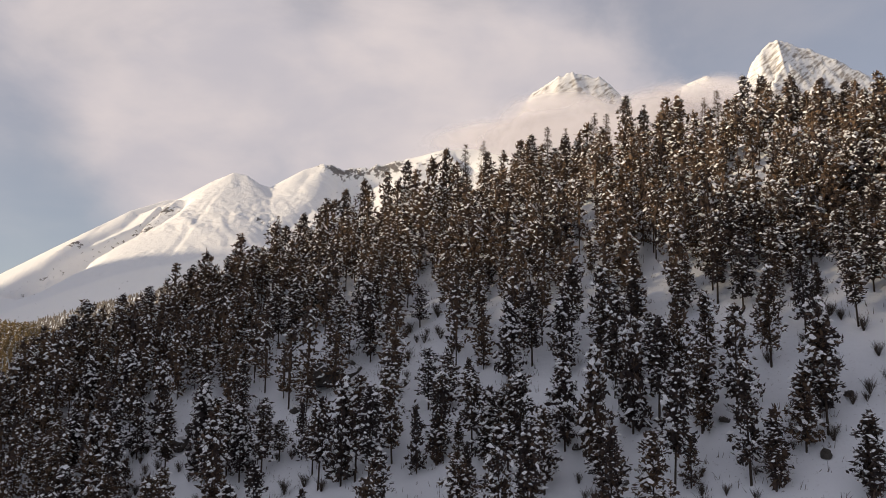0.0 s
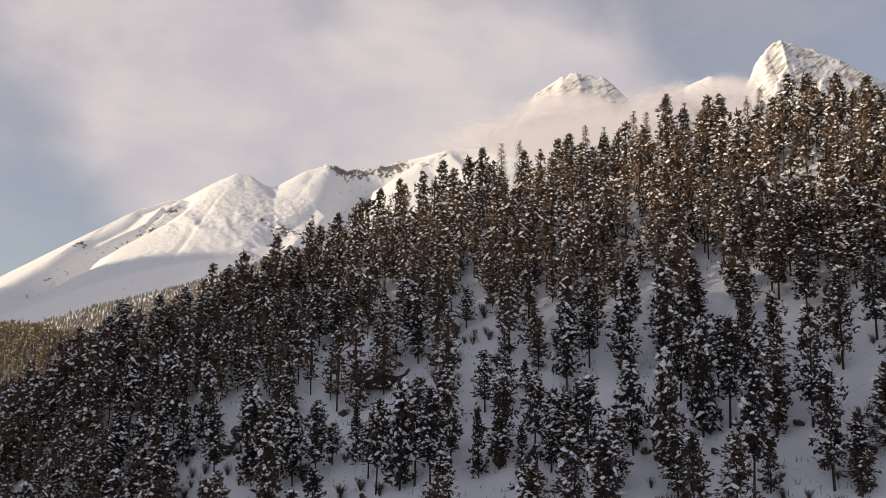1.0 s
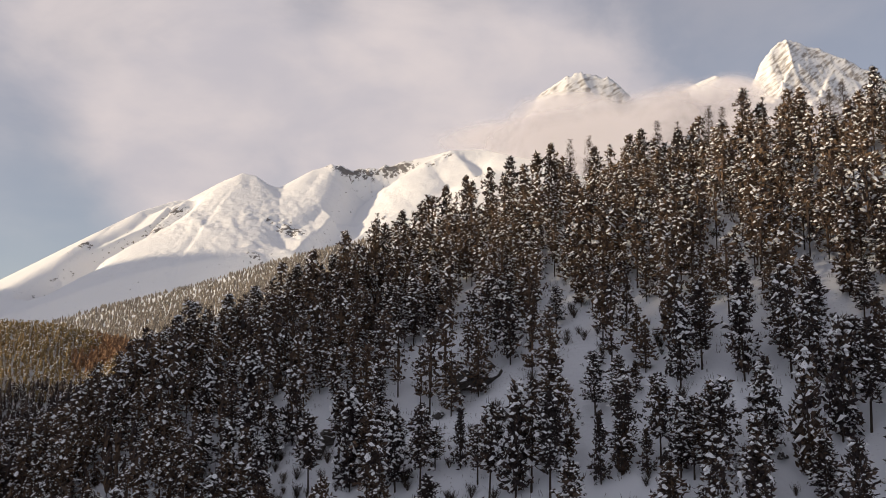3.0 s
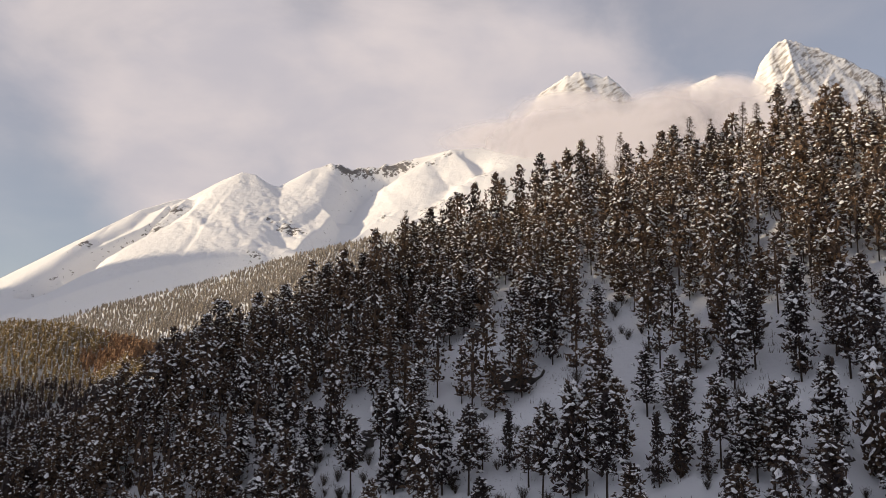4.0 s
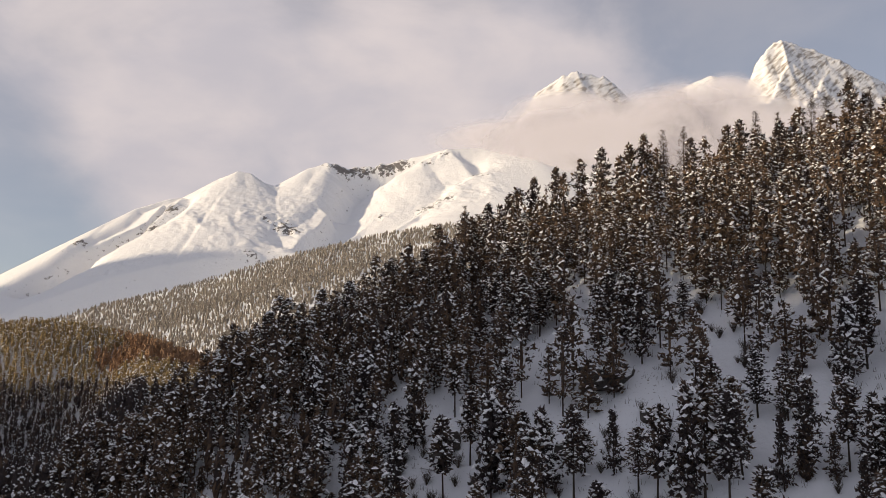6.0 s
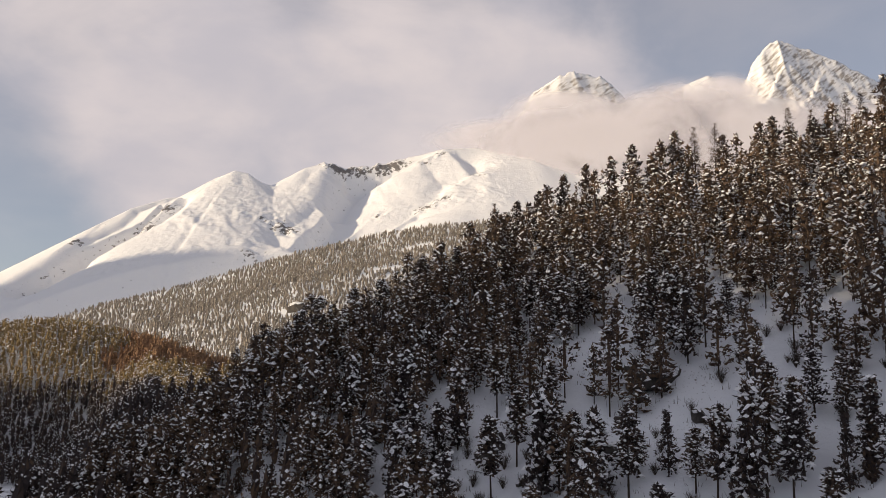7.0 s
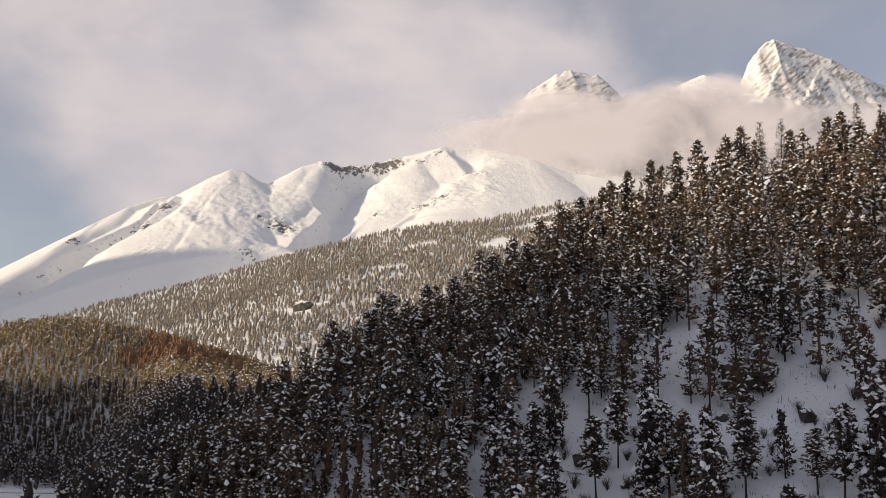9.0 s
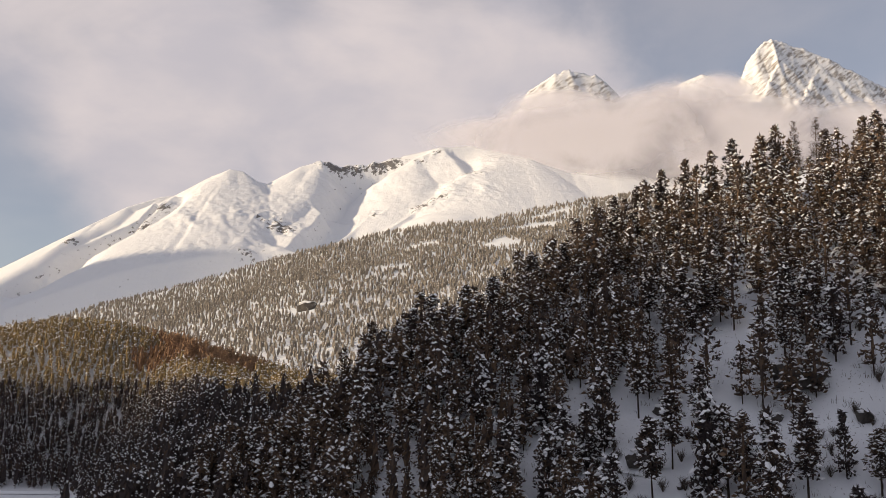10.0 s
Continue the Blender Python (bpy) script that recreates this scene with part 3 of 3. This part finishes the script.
# trees that stand out: x, y, height
SLOPE_PINES = ((0.7, 156.2, 10.5), (-6.1, 189.4, 9.1), (44, 143, 13.5), (-64.3, 179.3, 12.6), (-71.9, 175.4, 14.8), (-12.6, 146.3, 16.9), (-22, 151.6, 15.6), (-31.2, 162.8, 7.6), (4.6, 144.5, 14), (8.6, 140.5, 12.3),
               (12, 137.4, 16.3), (15.4, 133, 12.7), (19.4, 139, 15.3), (23.4, 133.8, 18.1), (23.7, 129.5, 9.6), (30.1, 137.8, 18.1), (34.2, 137.4, 16.9), (33.2, 125.3, 17.6), (39.6, 132.8, 13.8), (44.8, 132.1, 18.1),
               (43, 122.1, 17), (45.5, 119.6, 9.8), (53, 139.1, 16.1), (51.3, 123.1, 12.4), (55.2, 127.1, 17.4), (55, 124.2, 18.1), (67.7, 139.6, 12.5), (55.2, 113, 10.7), (-43.6, 211.5, 12.7), (-40.9, 204.2, 14),
               (-37.2, 207.1, 13.3), (-32.8, 206, 13.3), (-19.7, 194.6, 13.3), (-18.4, 189.6, 13.7), (-23.8, 156.1, 9.9), (-17.8, 149.6, 18.1), (-15.3, 149.2, 17.8), (-11, 158.5, 12.6), (-9.1, 150.2, 15.2), (-3.1, 159.2, 11.2),
               (-1.3, 145.9, 15.2), (6.8, 141.4, 12.8), (10.1, 138.1, 15.6), (-38.2, 161.3, 14.7), (-46.8, 166.1, 18.1), (-33.7, 159.1, 15.1), (-55, 170.1, 14.1), (-37.3, 201.9, 12.9), (-34.1, 202.6, 12), (-30.1, 204.9, 12.1),
               (-24.2, 187.1, 15.6), (-17.1, 191.2, 14.1), (-16.4, 183, 14.8), (-60.5, 181.7, 15.5), (-68.5, 177.5, 15), (-52.8, 186.9, 14.2), (-78.1, 180.7, 14.1), (-50.1, 175, 13.4), (-41.5, 164.5, 13.3), (-43.8, 165.7, 14.8),
               (-43.2, 180.5, 12.1), (-82.3, 195, 15.2), (-70.7, 189.8, 14.9))
CREST_PINES = ((-47.7, 241.9, 14.8), (-43.5, 245.1, 15.2), (-37.5, 244.1, 15.9), (-31.2, 243.1, 18.3), (-24.8, 241.8, 19.3), (-18.1, 241, 18.8), (-12.8, 240.6, 20.1), (-5.6, 240.1, 18.5), (-1, 239.6, 19.6), (11.7, 237.7, 15.1),
               (19.8, 236.3, 16.4), (23.3, 234.7, 16.8), (32.3, 231.4, 14.5), (47.9, 225, 22.1), (58.4, 220.5, 18.5), (61.4, 219.1, 18), (77.1, 211.7, 18.1), (80.6, 210, 17.7), (87, 208, 16.4), (94.3, 206.1, 13.7),
               (99.7, 204.5, 12.3), (103.3, 203.1, 10.8), (106.9, 202.2, 10.2))
SPUR_PINES = ((-54.7, 233.8, 10.5), (-60.0, 227.4, 9.3), (-68.5, 222.5, 13.1), (-77.9, 218.0, 13.2), (-84.7, 216.6, 13.6), (-91.8, 214.2, 15.7), (-96.9, 214.5, 13.6))
YOUNG_TREES = ((-4.6, 145.8, 11.4), (-1.1, 146.1, 9.1), (2.4, 144.2, 7.0), (3.6, 138.2, 7.3), (35.5, 125.2, 7.6), (55.7, 113.0, 10.2), (-63.4, 171.9, 6.9), (-103.2, 190.0, 4.7), (-99.4, 188.0, 5.2),
               (-79.3, 182.7, 9.4), (-26.7, 160.8, 10.4), (46.0, 119.8, 10.4), (39.9, 133.0, 9.9))
LARCHES = ((4.8, 241.3, 19.6), (9.8, 240.5, 18.9), (28.2, 235.1, 18.3), (33.3, 232.8, 16.2), (40.2, 230.1, 19.1), (43.4, 228.7, 18.1), (54.0, 224.5, 18.2), (68.3, 217.5, 14.9), (71.7, 216.3, 16.6), (-50.5, 240.7, 17.9))
taken = [*SLOPE_PINES, *CREST_PINES, *SPUR_PINES, *YOUNG_TREES, *LARCHES]
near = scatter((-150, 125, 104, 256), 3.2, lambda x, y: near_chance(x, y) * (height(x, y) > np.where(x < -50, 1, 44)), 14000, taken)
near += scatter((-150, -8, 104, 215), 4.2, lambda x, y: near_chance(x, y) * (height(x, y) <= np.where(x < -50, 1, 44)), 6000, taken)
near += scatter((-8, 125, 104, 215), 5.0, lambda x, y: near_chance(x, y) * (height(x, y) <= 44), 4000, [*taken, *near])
near.sort(key=lambda p: p[1] - 0.15 * abs(p[0] + 20))


def stand(source, x, y, tall, used=set()):
    """Sets the tree, or a copy of it, at a place, with a height of its own."""
    m = pose(x, y, float(height(x, y)) - 0.1, rnd.normal(0, 1.5), rnd.normal(0, 1.5), rnd.uniform(0, 360))
    ob = copy_thing(source, m) if source in used else source
    ob.matrix_basis = m
    used.add(source)
    s = tall / HEIGHTS[source]
    ob.scale = (s ** 0.35, s ** 0.35, s)


HEIGHTS = {}
PINES = []
for seed, tall, bare, wide, blunt in ((1, 15, 0.22, 2.1, 2.6), (2, 17, 0.30, 2.0, 3.2), (3, 13, 0.15, 2.1, 2.0), (4, 18, 0.24, 2.3, 2.8), (5, 15, 0.36, 1.9, 3.2), (6, 11, 0.10, 1.9, 1.8), (7, 16, 0.20, 2.1, 2.4)):
    PINES.append(tree_thing("pine_tree", conifer(seed, tall, bare, wide, 240, 6, 0.78, 1.0, 0.36, True, blunt), "dark snow-dusted conifer with a bare lower trunk", "tree", "conifers on the near slope", NEEDLES))
    HEIGHTS[PINES[-1]] = tall
DARK = []
for seed, tall, bare, wide, blunt in ((11, 15, 0.20, 2.1, 2.6), (12, 17, 0.26, 2.0, 3.0), (13, 14, 0.18, 2.0, 2.2)):
    DARK.append(tree_thing("pine_tree", conifer(seed, tall, bare, wide, 240, 6, 0.78, 0.55, 0.30, True, blunt), "dark conifer with little snow on its branches", "tree", "conifers on the near slope", NEEDLES))
    HEIGHTS[DARK[-1]] = tall
YOUNG = []
for seed, tall, wide in ((21, 8.5, 1.35), (22, 6.5, 1.2)):
    YOUNG.append(tree_thing("young_spruce", conifer(seed, tall, 0.05, wide, 150, 5, 0.6, 0.12, 0.18, True, 1.15), "slender young spruce with little snow on it", "tree", "young spruces on the snow", NEEDLES))
    HEIGHTS[YOUNG[-1]] = tall
BARE = []
for seed in (61, 62, 63):
    BARE.append(tree_thing("larch_tree", bare_larch(seed, 16.0), "leafless brown larch standing on the ridge", "tree", "bare larches on the ridge", TWIGS))
    HEIGHTS[BARE[-1]] = 16.0
for k, (x, y, tall) in enumerate((*SLOPE_PINES, *SPUR_PINES)):
    stand(PINES[(k * 3 + k // 7) % 7], x, y, tall)
for k, (x, y, tall) in enumerate(CREST_PINES):
    stand((DARK + PINES[:1])[(k * 3 + k // 5) % 4], x, y, tall)
for k, (x, y, tall) in enumerate(YOUNG_TREES):
    stand(YOUNG[k % 2], x, y, tall)
for k, (x, y, tall) in enumerate(LARCHES):
    stand(BARE[k % 3], x, y, tall)
count = 247
for x, y in near[:count]:
    if rnd.rand() < (0.2 if y < 165 else 0.05):
        stand(YOUNG[rnd.randint(2)], x, y, rnd.uniform(4, 9))
    else:
        stand((PINES + DARK)[rnd.randint(10)], x, y, rnd.uniform(9.5, 19.0) - 0.05 * max(0, y - 190))
LIGHT = [conifer(seed, tall, bare, wide, 94, 4, 1.05, 1.0, 0.36, False, blunt, 0.14) for seed, tall, bare, wide, blunt in ((31, 14, 0.2, 2.1, 2.6), (32, 15, 0.28, 2.0, 3.0), (33, 12, 0.15, 2.0, 2.0), (34, 16, 0.24, 2.2, 2.8), (35, 11, 0.12, 1.9, 1.8))]
forest("forest", "dense snow-dusted conifer forest on the upper slope", near[count:], LIGHT, NEEDLES, (0.75, 1.15))

SMALL = [conifer(seed, tall, 0.10, wide, 42, 2, 1.4, 1.0, 0.44, False, blunt, 0.55) for seed, tall, wide, blunt in ((41, 13, 2.2, 2.4), (42, 11, 2.1, 2.0), (43, 14, 2.3, 2.8), (44, 9.5, 2.0, 1.8))]


def glen_chance(x, y):
    return 1.0 * (height(x, y) > FLOOR + 3.4) * (y < 625) * (y > np.where(x > -130, crest(x) + 14, 150))


glen = scatter((-430, -95, 190, 625), 3.3, glen_chance, 50000)
# split by height at the shadow line: plain needles below, sunlit gold above
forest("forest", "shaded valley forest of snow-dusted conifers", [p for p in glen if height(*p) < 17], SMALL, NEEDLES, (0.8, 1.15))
ROUND = [conifer(seed, tall, 0.05, wide, 28, 2, 1.5, 1.0, 0.58, False, 2.2, 0.5) for seed, tall, wide in ((45, 9.5, 2.5), (46, 8.5, 2.4), (47, 10.5, 2.6), (48, 7.5, 2.2))]
spur = scatter((-125, -46, 176, 250), 2.5, lambda x, y: 1.0 * (y < crest(x) + 4) * (y > crest(x) - 34), 9000, [*taken, *near])
forest("forest", "dense low pines between the taller trees on the spur", spur, SMALL, NEEDLES, (0.55, 0.85))
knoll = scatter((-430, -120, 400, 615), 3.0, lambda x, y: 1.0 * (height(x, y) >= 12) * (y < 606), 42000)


def bare_stand(x, y):
    """Where the leafless larches stand on the knoll."""
    return -272 + 9 * math.sin(0.2 * y) < x < -200 and y > 546


forest("forest", "brown larch and pine forest on a knoll, coloured golden for the sun", [p for p in knoll if not bare_stand(*p)], ROUND, SUN_GOLD, (0.7, 1.05))
TWIGGY = [(parts[0], parts[1], None) for parts in ROUND]
forest("forest", "reddish leafless larches on the flank of the knoll", [p for p in knoll if bare_stand(*p)], TWIGGY, RUSSET, (0.75, 1.1))


# open ground in the far forest: x, y, half lengths
FAR_GAPS = ((-262, 1158, 34, 30), (-150, 1330, 30, 26), (30, 1420, 34, 40), (90, 1560, 60, 30), (-110, 1520, 36, 24), (160, 1660, 60, 26))


def far_chance(x, y):
    edge = np.clip((1790 + 70 * fbm(x, y, 130, 4) - y) / 170, 0, 1) ** 0.8
    p = edge * np.clip(1.1 + 0.8 * fbm(x, y, 90, 3), 0.3, 1) * (np.abs(x + 60 + 0.28 * (y - 800)) < 700)
    for cx, cy, a, b in FAR_GAPS:
        p = p * (((x - cx) / a) ** 2 + ((y - cy) / b) ** 2 + 1.3 * fbm(x, y, 22, 3) > 0.9)
    return p


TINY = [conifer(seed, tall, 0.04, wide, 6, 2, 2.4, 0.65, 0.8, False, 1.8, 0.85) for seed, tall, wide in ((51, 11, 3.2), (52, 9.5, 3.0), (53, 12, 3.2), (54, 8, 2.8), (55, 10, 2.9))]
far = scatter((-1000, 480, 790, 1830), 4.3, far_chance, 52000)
forest("forest", "distant sunlit forest of frosted larches and conifers, paled for haze", far, TINY, FROST_HAZE, (0.6, 0.95))


# ---- rocks, shrubs and fallen wood on the near slope ----
def crag(seed, wide, deep, tall):
    """A broken block of rock: a lump split along many planes."""
    rng = random.Random(seed)
    bm = bmesh.new()
    bmesh.ops.create_icosphere(bm, subdivisions=2, radius=1.0)
    for k in range(22):
        way = Vector((rng.gauss(0, 1), rng.gauss(0, 1), rng.gauss(0, 0.8))).normalized()
        cut = bmesh.ops.bisect_plane(bm, geom=bm.verts[:] + bm.edges[:] + bm.faces[:], plane_co=way * rng.uniform(0.55, 0.9), plane_no=way, clear_outer=True)
        bmesh.ops.holes_fill(bm, edges=[e for e in cut["geom_cut"] if isinstance(e, bmesh.types.BMEdge)], sides=0)
    bmesh.ops.triangulate(bm, faces=bm.faces[:])
    bmesh.ops.subdivide_edges(bm, edges=bm.edges[:], cuts=1)
    shift = Vector((seed * 7.1, seed * 3.3, seed * 5.7))
    for v in bm.verts:
        v.co += 0.15 * noise.noise_vector(v.co * 2.1 + shift) + 0.06 * noise.noise_vector(v.co * 6.0 + shift)
        v.co = Vector((v.co.x * wide / 1.6, v.co.y * deep / 1.6, (max(v.co.z, -0.5) + 0.35) * tall / 1.15))
    return bm


def snow_cap(seed, wide, deep, tall):
    """The snow lying on a rock: a soft uneven cushion."""
    bm = bmesh.new()
    bmesh.ops.create_icosphere(bm, subdivisions=3, radius=1.0)
    shift = Vector((seed * 2.7, seed * 9.1, 0))
    for v in bm.verts:
        p = v.co
        r = 1 + 0.45 * noise.noise(p * 1.7 + shift)
        v.co = Vector((p.x * r * wide * 0.34, p.y * r * deep * 0.34, max(p.z, -0.6) * 0.2 * tall + tall * 0.84 + 0.08 * tall * noise.noise(p * 2 + shift)))
    return bm


def part(name, bm, mat, parent, label=""):
    me = bpy.data.meshes.new(name)
    for f in bm.faces:
        f.smooth = name == "snow_cap"
    bm.to_mesh(me)
    bm.free()
    me.materials.append(mat)
    ob = new(name, me)
    ob.parent = parent
    return tagged(ob, label)


def rock(name, label, category, group, seed, x, y, wide, deep, tall, turn=0.0, cap=True):
    foot = tagged(new(name), label, category, group)
    part("stone", crag(seed, wide, deep, tall), ROCK, foot)
    if cap:
        part("snow_cap", snow_cap(seed, wide, deep, tall), LOAD, foot, "rounded cushion of snow")
    foot.matrix_basis = pose(x, y, float(height(x, y)) - 0.15 * tall, -6, 0, turn)
    return foot


rock("rock_outcrop", "dark rock outcrop jutting from the snowy slope", "rock", "", 5, -23.2, 181.5, 12.5, 6.0, 5.6, 10, False)
rock("rock_outcrop", "dark rock outcrop with a thick snow cap", "rock", "", 2, -88.0, 189.0, 6.5, 3.5, 2.4, -8)
rock("rock_outcrop", "pale rock face in a clearing of the distant forest", "rock", "", 7, -258, 1160, 30, 18, 13, 10)
rock("rock_outcrop", "dark rock outcrop with a thick snow cap", "rock", "", 3, -84.5, 184.0, 5.0, 3.0, 1.8, 12)
BOULDERS = ((-55.1, 177.6, 4.6, 3.0), (-34.3, 169.1, 3.4, 2.0), (-18.8, 169.1, 3.8, 2.1), (-53.0, 180.5, 4.2, 2.6), (-48.5, 187, 3.4, 2.0), (-67.7, 183.4, 2.4, 1.5), (43.2, 137.4, 1.6, 1.0), (43.1, 133.2, 2.0, 0.9), (53.1, 121.2, 1.8, 1.3), (-20.5, 159.6, 1.6, 1.0), (57.1, 193.1, 5.0, 3.0), (67.0, 191.4, 8.5, 4.2),
            (81.3, 194.0, 7.0, 3.4), (30.7, 134.1, 1.4, 0.8), (-10.7, 154.8, 1.5, 0.9), (21.4, 138.7, 1.8, 1.0), (60.1, 128.5, 1.9, 1.2), (45.9, 138.7, 1.3, 0.8), (26.7, 129.7, 2.2, 1.0), (-31, 176, 2.4, 1.6), (-40, 174, 1.8, 1.1), (-57, 166, 2.2, 1.3), (-61, 158, 1.6, 1.0), (-47, 155, 2.6, 1.5), (-38, 150, 1.7, 1.0), (-66, 172, 1.9, 1.2), (-50, 171, 1.5, 0.9), (-15, 139, 1.6, 0.9), (20, 126, 1.5, 0.9))
for k, (x, y, wide, tall) in enumerate(BOULDERS):
    rock("boulder", "dark boulder half buried in snow", "rock", "boulders on the near slope", 10 + k, x, y, wide, wide * 0.75, tall, 37 * k, wide > 2.1)


def shrub_mesh(seed):
    """A leafless shrub of thin forked stems."""
    rng = np.random.RandomState(seed)
    pieces = []
    for k in range(24):
        a, lean, tall = rng.uniform(0, 6.28), rng.uniform(0.1, 0.7), rng.uniform(1.0, 2.4)
        q = np.array([math.cos(a) * lean, math.sin(a) * lean, 1.0]) * tall
        pieces.append(tube([(0, 0, -0.2), q * 0.5 + rng.normal(0, 0.06, 3), q], (0.034, 0.026, 0.012), 3))
        for j in range(8):
            m = q * rng.uniform(0.35, 0.95)
            pieces.append(tube([m, m + rng.normal(0, 0.35, 3) + (0, 0, 0.3)], (0.022, 0.010), 3))
    return joined(pieces)


shrubs = [shell("shrub", *shrub_mesh(80 + k), TWIGS) for k in range(4)]
for ob in shrubs:
    tagged(ob, "leafless brown shrub standing in the snow", "shrub", "bare shrubs on the slope")
zones = ((-72, -44, 150, 184, 56), (-40, -10, 138, 172, 34), (36, 66, 108, 128, 26), (-100, -78, 180, 196, 12), (-14, 12, 140, 180, 22), (10, 34, 122, 140, 12), (52, 72, 118, 146, 16), (-12, 2, 172, 192, 14))
made = 0
for x0, x1, y0, y1, many in zones:
    for k in range(many):
        x, y = rnd.uniform(x0, x1), rnd.uniform(y0, y1)
        m = pose(x, y, float(height(x, y)), 0, 0, rnd.uniform(0, 360))
        ob = shrubs[made] if made < 4 else copy_thing(shrubs[made % 4], m)
        ob.matrix_basis = m
        ob.scale = (rnd.uniform(0.6, 1.2),) * 3
        made += 1


def fallen_log(x, y, long, turn, tip):
    v, t = tube([(-long / 2, 0, 0.1), (0, 0.1, 0.22), (long / 2, 0, 0.15)], (0.22, 0.18, 0.08), 8)
    ob = shell("fallen_log", v, t, BARK)
    ob.matrix_basis = pose(x, y, float(height(x, y)) + 0.1, 0, tip, turn)
    tagged(ob, "dark fallen log lying in the snow", "log", "fallen logs")


for x, y, long, turn, tip in ((-60.5, 180, 7, 20, 16), (-57, 176, 5, -25, 8), (47, 128, 4, 10, -18), (12, 143, 5, -15, -12), (-94, 190, 6, 30, 14)):
    fallen_log(x, y, long, turn, tip)


# tufts of dead stems and twigs that show through the snow, too many to count
tufts = []
for x, y in scatter((-110, 75, 106, 215), 2.0, lambda x, y: 0.9 * (fbm(x, y, 22, 3) > -0.2) * (height(x, y) > FLOOR + 6), 5000):
    base = np.array([x, y, float(height(x, y))])
    for k in range(rnd.randint(4, 9)):
        p = base + np.append(rnd.normal(0, 0.6, 2), -0.1)
        tufts.append(tube([p, p + rnd.normal(0, 0.22, 3) + (0, 0, rnd.uniform(0.3, 1.1))], (0.05, 0.018), 3))
tagged(shell("undergrowth", *joined(tufts), TWIGS), "dead brown stems poking through the snow", "undergrowth", kind="stuff")


# ---- the valley road at the foot of the forest ----
bm = bmesh.new()
lane = [(x, 445.0 - 0.04 * (x + 268)) for x in np.linspace(-460, -236, 40)]
rows = [[bm.verts.new((x, y + off, FLOOR + 2.35 + up + 0.06 * math.sin(x * 0.7))) for off, up in ((-7.4, -0.15), (-6.6, 0.35), (-5.6, 0.12), (4.0, 0.14), (4.8, 0.75), (6.4, 0.9), (8.2, 0.1))] for x, y in lane]
for a, b in zip(rows, rows[1:]):
    for k in range(6):
        bm.faces.new((a[k], b[k], b[k + 1], a[k + 1]))
me = bpy.data.meshes.new("road")
bm.to_mesh(me)
bm.free()
me.materials.append(SNOW)
tagged(new("road", me), "snow-covered valley road with ploughed snow banks", "road", kind="structure")


def guard_rail(x0, x1):
    """A roadside rail on posts."""
    foot = tagged(new("guard_rail"), "grey steel guard rail beside the snowy road", "guard rail")
    foot.matrix_basis = pose(x0, 445.0 - 0.04 * (x0 + 268) - 6.4, FLOOR + 2.5, 0, 0, math.degrees(math.atan(-0.04)))
    long = (x1 - x0) * 1.002
    bm = bmesh.new()
    for z, y in ((0.55, 0.0), (0.63, -0.05), (0.70, 0.0), (0.77, -0.05), (0.85, 0.0)):
        bm.verts.new((0, y, z))
        bm.verts.new((long, y, z))
    bm.verts.ensure_lookup_table()
    for k in range(0, 8, 2):
        bm.faces.new([bm.verts[i] for i in (k, k + 1, k + 3, k + 2)])
    bmesh.ops.solidify(bm, geom=bm.faces[:], thickness=0.01)
    part("rail", bm, GUARD, foot)
    post = None
    for k in range(int(long / 4) + 1):
        if post is None:
            bm = bmesh.new()
            bmesh.ops.create_cube(bm, size=1.0, matrix=Matrix.LocRotScale((0, 0.07, 0.4), None, (0.08, 0.1, 1.0)))
            bmesh.ops.bevel(bm, geom=bm.edges[:], offset=0.012, segments=1, affect="EDGES")
            ob = post = part("post", bm, GUARD, foot)
        else:
            ob = post.copy()
            scene.collection.objects.link(ob)
        ob.location = (4.0 * k, 0, 0)


guard_rail(-400, -250)
